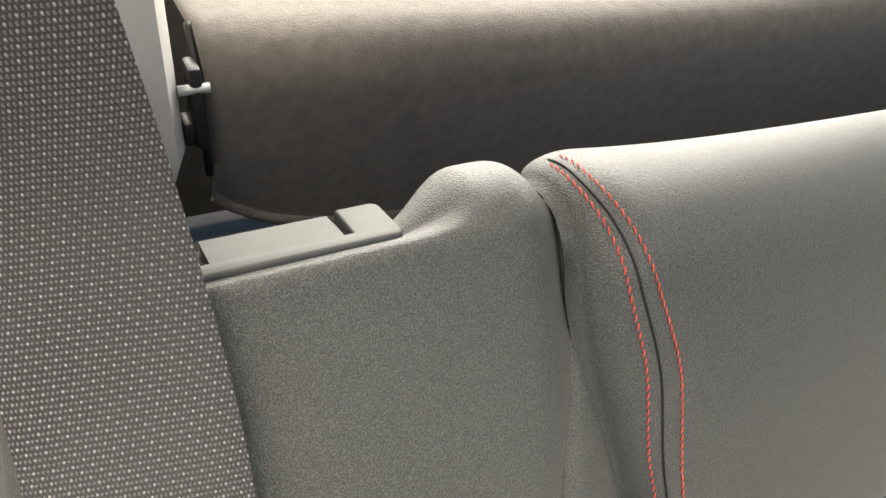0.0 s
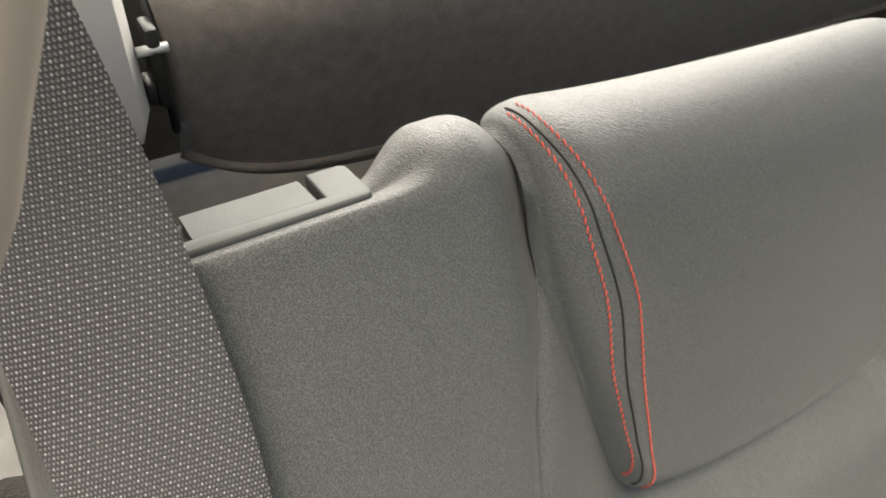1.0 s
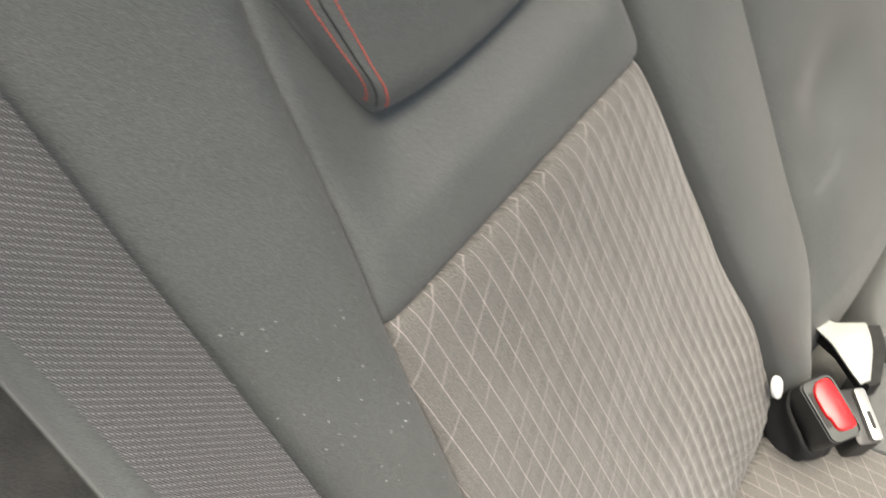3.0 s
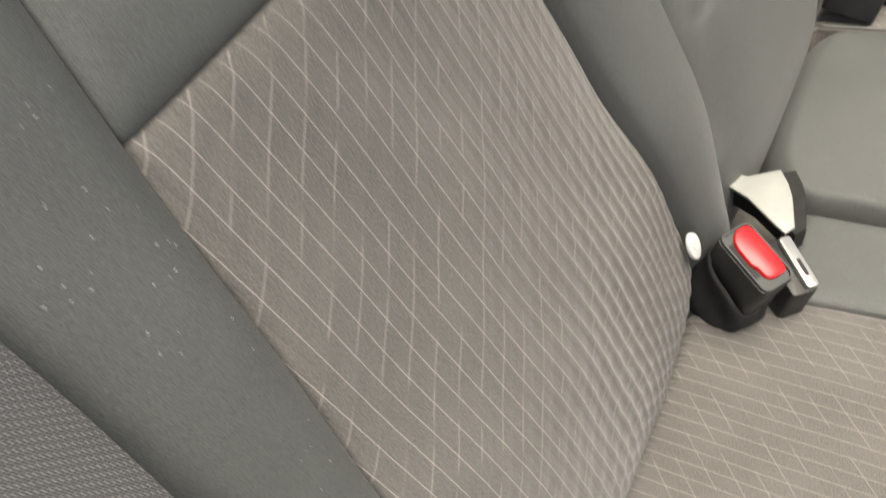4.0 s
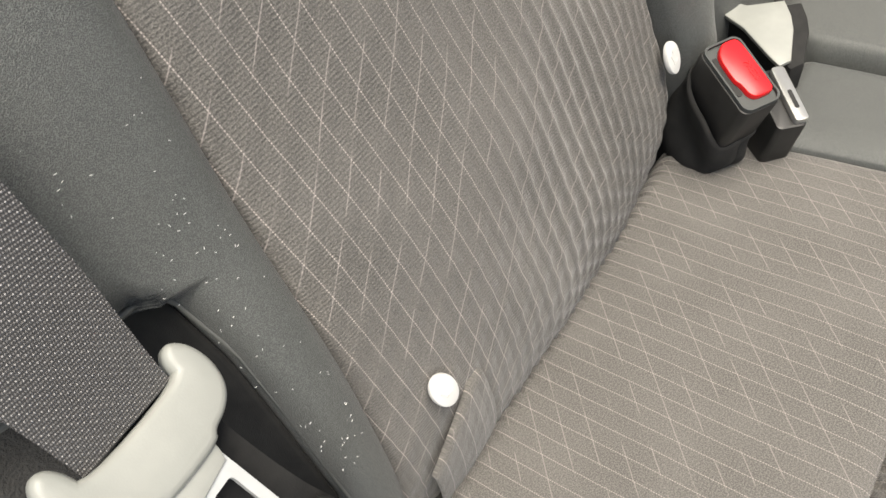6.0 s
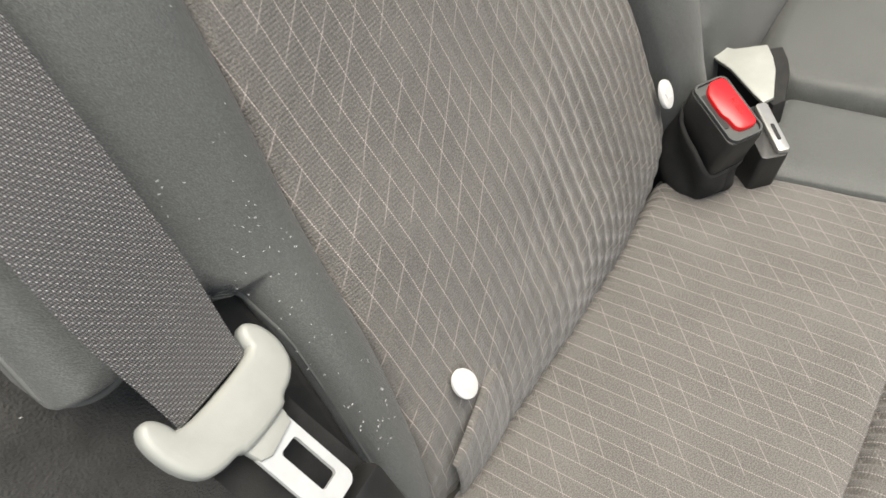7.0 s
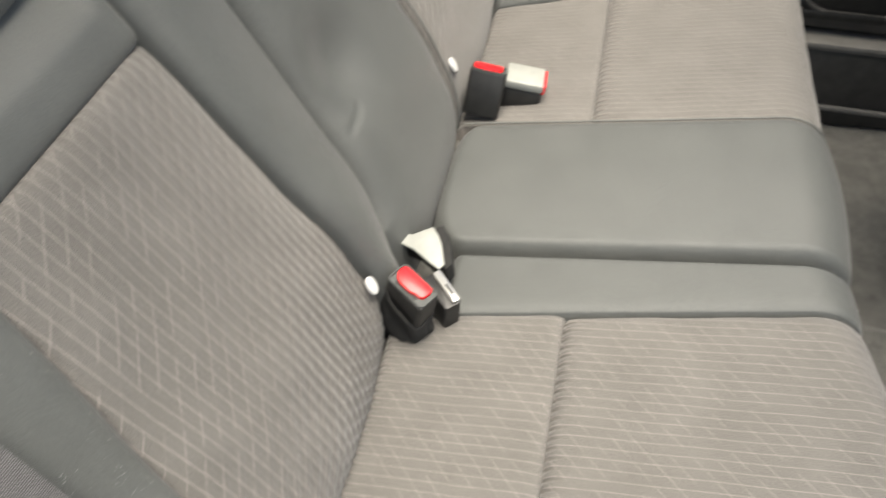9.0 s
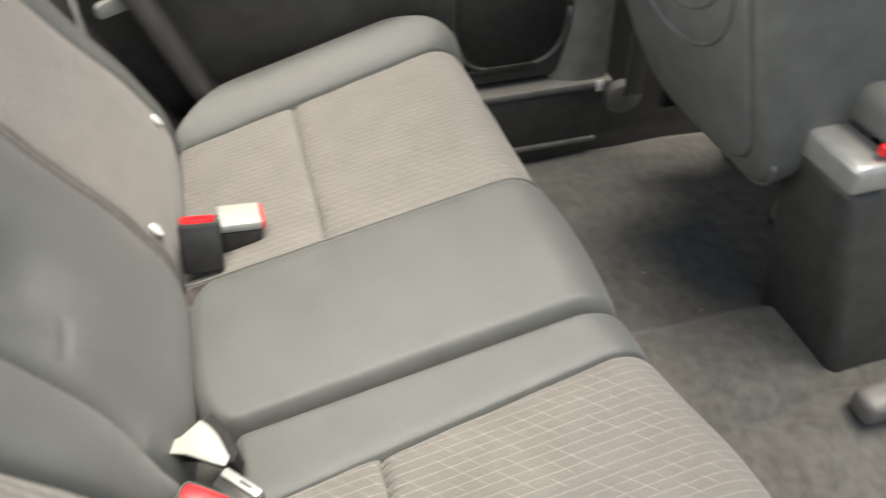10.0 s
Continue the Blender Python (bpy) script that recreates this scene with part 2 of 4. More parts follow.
def outline_bm(points, depth, bevel=0.0, m=None, segs=2):
    """A flat outline in x and y, given depth along -z, with its upper and lower rims rounded."""
    bm = bmesh.new()
    top = [bm.verts.new((x, y, 0)) for x, y in points]
    face = bm.faces.new(top)
    made = bmesh.ops.extrude_face_region(bm, geom=[face])
    bmesh.ops.translate(bm, vec=(0, 0, -depth), verts=[g for g in made["geom"] if isinstance(g, bmesh.types.BMVert)])
    bm.normal_update()
    if bevel:
        edges = [e for e in bm.edges if len(e.link_faces) == 2 and e.calc_face_angle(0) > 1.0 and abs((e.verts[0].co - e.verts[1].co).z) < 1e-6]
        bmesh.ops.bevel(bm, geom=edges, offset=bevel, segments=segs, profile=0.5, affect="EDGES")
    if m is not None:
        bmesh.ops.transform(bm, matrix=m, verts=bm.verts)
    return bm


def rounded(w, h, r, n=5, cx=0.0, cy=0.0):
    pts = []
    for sx, sy, a0 in ((1, 1, 0), (-1, 1, 90), (-1, -1, 180), (1, -1, 270)):
        for k in range(n + 1):
            a = radians(a0 + 90 * k / n)
            pts.append((cx + sx * (w / 2 - r) + r * math.cos(a), cy + sy * (h / 2 - r) + r * math.sin(a)))
    return pts


def axes(origin, a, b):
    """A frame at origin with x along a, y along b (made square) and z across them."""
    a = Vector(a).normalized()
    n = a.cross(Vector(b)).normalized()
    b = n.cross(a)
    m = Matrix((a, b, n)).transposed().to_4x4()
    m.translation = origin
    return m


def spline(points, n):
    """Evenly sampled Catmull-Rom curve through a few control points."""
    p = np.array(points, float)
    p = np.concatenate([[2 * p[0] - p[1]], p, [2 * p[-1] - p[-2]]])
    out = []
    for t in np.linspace(0, len(p) - 3 - 1e-6, n):
        i = int(t)
        f = t - i
        a, b, c, d = p[i:i + 4]
        out.append(0.5 * (2 * b + (c - a) * f + (2 * a - 5 * b + 4 * c - d) * f * f + (3 * b - a - 3 * c + d) * f ** 3))
    return np.array(out)


def tube(name, pts, radius, mat, parent=None, label="", sides=8):
    """A round cord along sampled points; radius may be one number or one per point."""
    pts = np.asarray(pts, float)
    r = np.broadcast_to(np.asarray(radius, float), (len(pts),))
    tan = np.gradient(pts, axis=0)
    tan /= np.linalg.norm(tan, axis=1)[:, None]
    ref = np.array([0.31, 0.52, 0.79])
    a = np.cross(tan, ref)
    a /= np.linalg.norm(a, axis=1)[:, None]
    b = np.cross(tan, a)
    ang = np.linspace(0, 2 * np.pi, sides, endpoint=False)
    v = (pts[:, None] + r[:, None, None] * (a[:, None] * np.cos(ang)[None, :, None] + b[:, None] * np.sin(ang)[None, :, None])).reshape(-1, 3)
    f = [(j * sides + i, j * sides + (i + 1) % sides, (j + 1) * sides + (i + 1) % sides, (j + 1) * sides + i) for j in range(len(pts) - 1) for i in range(sides)]
    f += [tuple(range(sides))[::-1], tuple((len(pts) - 1) * sides + i for i in range(sides))]
    return mesh_from(name, v, f, mat, parent, label)


# ---- the two curved frames in which the seat is laid out ----
TH = math.atan(0.55)
CT, ST = math.cos(TH), math.sin(TH)
TOP_S, TOP_R = 0.570, 0.016


def back_xyz(x, s, n):
    """Seat-back frame: x across, s up along the back from z = 0.4, n out towards the sitter. The top rolls over to the rear."""
    x, s, n = np.broadcast_arrays(np.asarray(x, float), s, n)
    n = n + 0.006 * np.exp(-((s - 0.07) / 0.06) ** 2) - 3.4 * np.minimum(s, 0) ** 2
    a = np.clip((s - TOP_S) / TOP_R, 0, 2.6)
    rr = np.maximum(TOP_R + n, 0.002)
    s2 = np.where(s > TOP_S, TOP_S + rr * np.sin(a), s)
    n2 = np.where(s > TOP_S, np.minimum(n, 0) - (np.minimum(n, 0) + TOP_R) * sstep(0, 0.4, a) + rr * np.cos(a) * sstep(0, 0.4, a) + np.maximum(n, 0) * (1 - sstep(0, 0.4, a)), n)
    return x, s2 * ST - n2 * CT, 0.4 + s2 * CT + n2 * ST


PH = math.atan(0.2)
CP, SP = math.cos(PH), math.sin(PH)
FRONT_D, FRONT_R = 0.486, 0.062


def cush_xyz(x, d, h):
    """Seat-cushion frame: x across, d forward from the crease under the back, h up. The front edge rolls down."""
    x, d, h = np.broadcast_arrays(np.asarray(x, float), d, h)
    fd = FRONT_D + 0.04 * (1 - sstep(-0.36, -0.08, x))
    a = np.clip((d - fd) / FRONT_R, 0, 1.75)
    extra = np.maximum(d - fd - 1.75 * FRONT_R, 0)
    d2 = np.where(d > fd, fd + (FRONT_R + h) * np.sin(a) + extra * math.cos(1.75), d)
    h2 = np.where(d > fd, -FRONT_R + (FRONT_R + h) * np.cos(a) - extra * math.sin(1.75), h)
    h2 = h2 - 0.05 * np.clip((0.030 - d) / 0.030, 0, 1.5) ** 2
    return x, -d2 * CP + h2 * SP, 0.300 + d2 * SP + h2 * CP


def groove(d, depth=0.006, w=0.006):
    return -depth * np.exp(-np.maximum(d, 0) / w)


# ---- structure: ground, floor, roof, far side ----
def slab(name, size, centre, mat, kind="structure", bevel=0.0, label="", rot=None):
    bm = box_bm(size, (0, 0, 0), bevel)
    ob = part(name, bm, mat)
    ob.matrix_world = Matrix.Translation(centre) @ (rot or Matrix())
    return tagged(ob, label, kind=kind)


slab("ground", (400, 400, 0.2), (0, 0, -0.42), ASPHALT, label="grey asphalt ground outside the car")
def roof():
    """Unseen roof lining; its wide opening is added to let light onto the seats."""
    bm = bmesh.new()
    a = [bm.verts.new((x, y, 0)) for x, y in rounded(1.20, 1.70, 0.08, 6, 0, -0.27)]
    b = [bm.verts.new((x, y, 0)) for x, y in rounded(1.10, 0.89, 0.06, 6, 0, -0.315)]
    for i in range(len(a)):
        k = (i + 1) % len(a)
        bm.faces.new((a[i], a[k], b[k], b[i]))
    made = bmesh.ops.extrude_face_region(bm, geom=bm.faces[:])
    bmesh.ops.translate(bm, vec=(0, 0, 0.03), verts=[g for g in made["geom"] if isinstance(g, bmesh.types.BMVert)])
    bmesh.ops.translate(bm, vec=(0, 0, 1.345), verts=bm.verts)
    tagged(part("ceiling", bm, LINING), "unseen pale roof lining with an added opening for light", kind="structure")


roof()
# unseen slab added to keep sky light from the front off the seat backs
slab("front_bulkhead", (1.50, 0.10, 0.95), (0, -2.05, 0.47), DARKTRIM, bevel=0.03, label="unseen dark dashboard wall that blocks light from the front")


def floor_sheet():
    """Carpet over the floor pan, with the low tunnel hump and a step up under the near seat."""
    def place(u, v, off):
        x = -0.66 + 1.36 * u
        y = 0.75 - 2.4 * v
        hump = 0.045 * sstep(-0.11, -0.04, x) * (1 - sstep(0.10, 0.16, x)) * sstep(-0.60, -0.68, y)
        riser = 0.24 * sstep(-0.42, -0.40, y)
        lumps = 0.004 * np.sin(x * 23 + y * 7) * np.sin(y * 19 - x * 5)
        return x, y, 0.03 + hump + riser + lumps + off
    ob = sheet("floor", place, lambda u, v: (u, v), 120, 160, CARPET, None, skirt=0.02)
    tagged(ob, "dark grey carpet on the car floor with a low tunnel", kind="structure")


floor_sheet()


# ---- near seat back ----
def x_left(s):
    return -0.543 + 0.174 * s


def x_right(s):
    return -0.206 - 0.070 * s


def split(s):
    """Gap between the two seat backs, drawn in towards the crease."""
    return -0.101 - 0.042 * np.exp(-np.maximum(s + 0.01, 0) / 0.07)


INSERT_TOP = 0.342
SB = -0.135


def wing_edge(s):
    """Outer edge of the bolster: a wing beside the belt above, cut back below for the belt anchor."""
    wing = -0.650 + 0.12 * np.maximum(s - 0.15, 0)
    return wing + (-0.560 - 0.11 * np.maximum(0.10 - s, 0) - wing) * (1 - sstep(0.138, 0.164, s))


seat_back = thing("rear_bench", "charcoal leatherette rear seat back with grey lattice cloth insert", "seat")


def back_panel(name, xa, xb, s0, s1, height, mat, nu, nv, label="", owner=None, seams="lrtb", depth=0.007, skirt=0.03, extra=None, vpow=1.0):
    """One upholstered panel of a seat back, puffed between its sunken seams."""
    def ss(u, v):
        a, b = (f(u) if callable(f) else f for f in (s0, s1))
        return a + (b - a) * v ** vpow

    def place(u, v, off):
        s = ss(u, v)
        a = xa(s) if callable(xa) else xa
        b = xb(s) if callable(xb) else xb
        x = a + (b - a) * u
        n = height + 0 * x
        if "l" in seams:
            n = n + groove(x - a, depth)
        if "r" in seams:
            n = n + groove(b - x, depth)
        if "b" in seams:
            n = n + groove(s - (s0(u) if callable(s0) else s0), depth)
        if "t" in seams:
            n = n + groove((s1(u) if callable(s1) else s1) - s, depth)
        if extra is not None:
            n = n + extra(x, s)
        return back_xyz(x, s, n + off)

    def uvof(u, v):
        s = ss(u, v)
        a = xa(s) if callable(xa) else xa
        b = xb(s) if callable(xb) else xb
        return a + (b - a) * u, s + 0 * u
    return sheet(name, place, uvof, nu, nv, mat, seat_back if owner is None else owner, label, skirt)


def insert_relief(x, s):
    """Soft cushion shape of the cloth insert, puckered along its upper seam and the crease."""
    c = -0.37
    swell = 0.018 * (1 - ((x - c) / 0.17) ** 2)
    pucker = 0.0010 * np.sin(2 * np.pi * x / 0.0115) * (np.exp(-np.maximum(INSERT_TOP - s, 0) / 0.016) + np.exp(-np.maximum(s + 0.11, 0) / 0.02))
    wave = 0.0012 * np.sin(s * 46 + x * 21) * np.sin(x * 60 - s * 9)
    ripple = 0.0006 * np.sin(2 * np.pi * (s - 0.93 * x) / 0.022) * np.exp(-np.maximum(s + 0.06, 0) / 0.10)
    cord = 0.0018 * np.sin(2 * np.pi * x / 0.0115) * sstep(-0.46, -0.28, x) * (1 - sstep(0.0, 0.20, s)) * (0.5 + 0.5 * sstep(-0.12, -0.02, s))
    return swell - 0.010 + pucker + wave + ripple + cord


back_panel("insert_panel", x_left, x_right, SB, INSERT_TOP, 0.0, FABRIC, 340, 200, "grey-brown cloth with a pale pink lattice", extra=insert_relief)


def bolster_relief(x, s):
    """Rounds the bolster off towards its free outer edge and the cut for the belt."""
    e = x - wing_edge(s)
    under = np.maximum(s - 0.150, 0) + 0.05 * sstep(-0.572, -0.552, x)
    d = np.minimum(np.maximum(e, 0), under)
    r = 0.018
    k = np.clip(r - d, 0, r)
    fall = np.sqrt(np.maximum(r * r - k * k, 0)) - r
    shoulder = -0.020 * sstep(0.46, 0.60, s) * sstep(-0.470, -0.440, x) ** 2
    shoulder = shoulder - 0.013 * sstep(0.574, 0.582, s) * sstep(-0.600, -0.570, x) * (1 - sstep(-0.499, -0.474, x))
    return fall + shoulder - 0.0015 * np.sin(s * 31 + x * 17)


back_panel("outer_bolster", wing_edge, lambda s: x_left(s) + 0.017 * sstep(0.48, 0.57, s), SB, 0.612, 0.004, LEATHER, 90, 460, "", seams="r", skirt=0.045, extra=bolster_relief)
back_panel("yoke_panel", x_left, x_right, INSERT_TOP, 0.604, 0.001, LEATHER, 90, 90, "", extra=lambda x, s: -0.023 * sstep(0.375, 0.43, s) * sstep(-0.010, 0.065, x - x_left(s)) * sstep(-0.006, 0.035, x_right(s) - x))
back_panel("inner_bolster", x_right, split, SB, 0.606, 0.006, LEATHER, 60, 200, "", seams="lr",
           extra=lambda x, s: 0.014 * np.sin(np.clip((x - x_right(s)) / (split(s) - x_right(s)), 0, 1) ** 0.7 * np.pi) - 0.010 * np.clip((x - x_right(s)) / (split(s) - x_right(s)), 0, 1) - 0.026 * np.clip((x - split(s) + 0.024) / 0.024, 0, 1) ** 2.5 - 0.035 * sstep(0.46, 0.58, s))
bm = box_bm((0.50, 0.028, 0.60), (0, 0, 0), 0.006)
board = part("backboard", bm, CARPET, seat_back, "dark carpet backing board")
board.matrix_world = Matrix.Translation((-0.345, 0.175, 0.585)) @ Matrix.Rotation(-TH, 4, "X")


def back_frame(x, s, n):
    """A flat frame lying on the seat back: x across, y up the back, z out of it."""
    o = Vector([float(c) for c in back_xyz(x, s, n)])
    return axes(o, (1, 0, 0), (0, ST, CT))


def anchor_button(owner, x, s, tilt=0.0):
    m = back_frame(x, s, 0.006) @ Matrix.Rotation(radians(tilt), 4, "Z")
    disc = part("anchor_button", outline_bm([(0.0082 * math.cos(a), 0.0118 * math.sin(a)) for a in np.linspace(0, 2 * np.pi, 28, endpoint=False)], 0.004, 0.0012, m), WHITE, owner, "round white child-seat anchor marker")
    # embossed mark: a seated shape made of two plain strokes and a dot
    for k, (w, h, cx, cy, rot) in enumerate(((0.0016, 0.0075, -0.0022, 0.0, 20), (0.0062, 0.0016, 0.0006, -0.0034, 0), (0.003, 0.003, 0.0, 0.0052, 0))):
        bm = outline_bm(rounded(w, h, min(w, h) * 0.45, 4), 0.0006, 0.0, m @ pose(cx, cy, 0.0005, 0, 0, rot))
        part("embossed_mark", bm, WHITE, disc)


anchor_button(seat_back, -0.500, -0.004, 8)
anchor_button(seat_back, -0.220, -0.004, -6)


# fabric flap over the anchor opening beside the near marker
def flap():
    def place(u, v, off):
        x = -0.532 + 0.058 * u
        top = -0.020 - 0.030 * (1 - u) ** 1.6
        s = SB + 0.02 + (top - SB - 0.02) * v
        n = 0.0045 + 0.002 * np.sin(np.pi * u) + off - 0.002 * (v > 0.97)
        return back_xyz(x, s, n)
    sheet("anchor_flap", place, lambda u, v: (-0.532 + 0.058 * u, -0.1 + 0.1 * v), 24, 24, FABRIC, seat_back, "small cloth flap over the anchor", skirt=0.003)


flap()


# ---- seat-back release latch in the shoulder ----
def latch():
    """A grey bezel lying on the shoulder, cut by two slots, with the lever plate between them."""
    x0, x1 = -0.567, -0.4975
    w, h = x1 - x0, 0.0215
    m = axes(Vector(((x0 + x1) / 2, 0.2898, 0.9042)), (1, 0, 0), (0, 0.98, -0.16))
    sl, sr, gap, foot = -w / 2 + 0.018, w / 2 - 0.014, 0.0012, -h / 2 + 0.0062
    e = 0.0032
    curl = [(e * math.sin(a), e * (1 - math.cos(a))) for a in np.linspace(0, math.pi / 2, 6)]
    right = [(w / 2 - e + a, -h / 2 + b) for a, b in curl] + [(w / 2 - b, h / 2 - e + a) for a, b in curl]
    pts = right + [(sr + gap, h / 2), (sr + gap, foot), (sl - gap, foot), (sl - gap, h / 2)] + [(-x, y) for x, y in right[::-1]]
    part("latch_bezel", outline_bm(pts, 0.009, 0.0012, m, 3), LATCHPLASTIC, seat_back, "grey plastic bezel of the release latch")
    part("latch_lever", outline_bm(rounded(sr - sl - 2 * gap, h / 2 - foot, 0.0004, 2, (sr + sl) / 2, (h / 2 + foot) / 2), 0.004, 0.0, m @ pose(0, 0, -0.0008, -4)), LATCHPLASTIC, seat_back, "grey plastic release lever", False)
    # dark plates under the cuts paint the shade inside them
    for xs in (sl, sr):
        part("latch_slot", outline_bm(rounded(2 * gap + 0.001, h / 2 - foot, 0.0006, 3, xs, (h / 2 + foot) / 2), 0.001, 0, m @ pose(0, 0, -0.0045)), DARKTHREAD_SLOTSHADE, seat_back, "dark plate for the shade in a narrow slot")


latch()


# ---- headrest with twin coral stitching ----
def headrest():
    rest = thing("headrest", "charcoal leatherette headrest with coral twin stitching", "headrest")
    xl, xr = -0.4505, -0.2380
    front, bend = 0.010, 0.036

    def low(x):
        """Lower lip: lowest in the middle, lifted at its rounded ends."""
        t = (x - xl) / (xr - xl) * 2 - 1
        return 0.419 + 0.016 * np.abs(t) ** 2.2 + 0.045 * np.clip(np.abs(t) - 0.80, 0, 1) ** 1.5 / 0.2 ** 1.5 * 0.6

    def body(u, v, off):
        """u across from one side face to the other, v from under the lip, up the front and over the top."""
        x = xl + (xr - xl) * u
        r = 0.020
        edge = np.minimum(x - xl, xr - x)
        k = np.clip(r - edge, 0, r)
        fall = r - np.sqrt(np.maximum(r ** 2 - k ** 2, 0))
        bulge = 0.004 * np.sin(np.pi * np.clip(u, 0, 1))
        s_lo = low(x)
        rise = 0.556 - 0.008 * (1 - np.exp(-(x - xl) / 0.06)) - 0.02 * (x - xl)
        rl = 0.018
        under = 0.030
        la, lb, lc, ld = under, rl * np.pi / 2, rise - s_lo - rl, bend * 1.9
        total = la + lb + lc + ld
        q = v * total
        a1 = np.clip((q - la) / rl, 0, np.pi / 2)
        a2 = np.clip((q - la - lb - lc) / bend, 0, 1.9)
        s = np.where(q < la, s_lo, np.where(q < la + lb, s_lo + rl * (1 - np.cos(a1)), np.where(q < la + lb + lc, s_lo + rl + (q - la - lb), rise + bend * np.sin(a2))))
        n = np.where(q < la, front - rl - (la - q), np.where(q < la + lb, front - rl + rl * np.sin(a1), np.where(q < la + lb + lc, front, front - bend + bend * np.cos(a2))))
        n = n + 0.16 * (np.minimum(s, rise) - 0.50)
        puff = bulge * np.sin(np.pi * np.clip((s - s_lo) / (rise - s_lo), 0, 1))
        n = n + puff - fall * np.where(q < la, 0.2, np.where(q < la + lb + lc, 1.0, np.cos(a2)))
        s = s - 0.6 * fall * np.where(q > la + lb + lc, np.sin(a2), 0.0)
        draw = 0.025 * (1 - sstep(0.425, 0.56, s))
        x = x + 0.002 * sstep(0.545, 0.575, s) * np.exp(-(x - xl) / 0.03)
        x = x + draw * (np.exp(-(x - xl) / 0.028) - np.exp(-(xr - x) / 0.018))
        return x, s * ST - n * CT, 0.4 + s * CT + n * ST

    nu, nv = 120, 140
    u, v = np.meshgrid(np.linspace(0, 1, nu), np.linspace(0, 1, nv))
    p = np.stack(body(u, v, 0), -1).reshape(-1, 3)
    arc = np.stack([(xl + (xr - xl) * u).ravel(), (0.4 * v).ravel()], -1)
    faces = grid_faces(nu, nv)
    # side faces, closed back to the yoke
    for col in (0, nu - 1):
        ring = [j * nu + col for j in range(nv)]
        base = len(p)
        extra = p[ring].copy()
        extra[:, 1] += 0.050 - 0.048 * sstep(0.55, 0.75, np.linspace(0, 1, nv))
        extra[:, 0] += 0.014 if col == 0 else -0.010
        p = np.concatenate([p, extra])
        arc = np.concatenate([arc, arc[ring]])
        faces += [(ring[k], base + k, base + k + 1, ring[k + 1])[:: 1 if col == 0 else -1] for k in range(nv - 1)]
    mesh_from("cushion", p, faces, LEATHER, rest, "", arc)

    def on_front(us, vs, lift):
        q = np.stack(body(np.asarray(us), np.asarray(vs), 0), -1)
        e = 1e-3
        du = np.stack(body(np.asarray(us) + e, np.asarray(vs), 0), -1) - q
        dv = np.stack(body(np.asarray(us), np.asarray(vs) + e, 0), -1) - q
        nrm = np.cross(du, dv)
        nrm /= np.linalg.norm(nrm, axis=-1)[:, None] + 1e-12
        mid = p.mean(0)
        nrm *= np.sign(((q - mid) * nrm).sum(-1))[:, None]
        return q + lift * nrm, nrm

    # two stitched rows with the sewn seam between them, down the outer side
    for off, kind in ((0.0130, "row"), (0.0252, "row"), (0.0176, "seam")):
        vv = np.linspace(0.17, 0.93, 240)
        uu = (off * (1 - 0.62 * sstep(0.55, 0.86, vv)) - 0.0035 * (1 - sstep(0.38, 0.58, vv)) * sstep(0.17, 0.30, vv)) / (xr - xl)
        q, nrm = on_front(uu, vv, 0.0002)
        if kind == "seam":
            tube("seam", q, 0.0004, DARKTHREAD_SLOTSHADE, rest, "dark sewn seam", 6)
            continue
        leng = np.concatenate([[0], np.cumsum(np.linalg.norm(np.diff(q, axis=0), axis=1))])
        verts, fcs = [], []
        pos = 0.0
        while pos + 0.0028 < leng[-1]:
            t = np.linspace(pos, pos + 0.0025, 6)
            c = np.stack([np.interp(t, leng, q[:, i]) for i in range(3)], -1)
            nn = np.stack([np.interp(t, leng, nrm[:, i]) for i in range(3)], -1)
            tan = c[-1] - c[0]
            tan /= np.linalg.norm(tan) + 1e-12
            sidev = np.cross(tan, nn[2])
            lift = 0.0004 * np.sin(np.linspace(0, np.pi, 6))
            base = len(verts)
            for i in range(6):
                r = 0.00020 + 0.00016 * math.sin(math.pi * i / 5)
                skew = sidev * 0.0008 * (i / 5 - 0.5)
                for a in np.linspace(0, 2 * np.pi, 6, endpoint=False):
                    verts.append(c[i] + nn[i] * (lift[i] + r * 0.8 * math.sin(a)) + sidev * r * math.cos(a) + skew)
            for i in range(5):
                for k in range(6):
                    fcs.append((base + i * 6 + k, base + i * 6 + (k + 1) % 6, base + (i + 1) * 6 + (k + 1) % 6, base + (i + 1) * 6 + k))
            pos += 0.0030
        mesh_from("stitching", verts, fcs, THREAD, rest, "coral stitched row")
    for px in (-0.395, -0.300):
        tube("post", spline([[float(c) for c in back_xyz(px, s, -0.03)] for s in (0.40, 0.46, 0.52)], 8), 0.006, STEEL, rest, "steel headrest post", 10)


headrest()


# ---- wide seat back: centre panel, far insert, far bolster ----
wide_back = thing("wide_rear_bench", "charcoal rear seat back with centre panel and lattice cloth insert", "seat")


def centre_relief(x, s):
    edge = np.minimum(x - (split(s) + 0.003), 0.190 - x)
    puff = 0.022 * (1 - np.exp(-np.maximum(edge, 0) / 0.025)) - 0.010 - 0.014 * np.exp(-np.maximum(x - split(s) - 0.003, 0) / 0.035)
    dent = -0.022 * np.exp(-(((x + 0.02) / 0.05) ** 2 + ((s - 0.17) / 0.05) ** 2))
    crease = -0.003 * np.exp(-((s - 0.115 - 0.25 * (x + 0.05)) / 0.004) ** 2) * sstep(-0.09, -0.07, x) * (1 - sstep(-0.05, -0.03, x))
    return puff + dent + crease


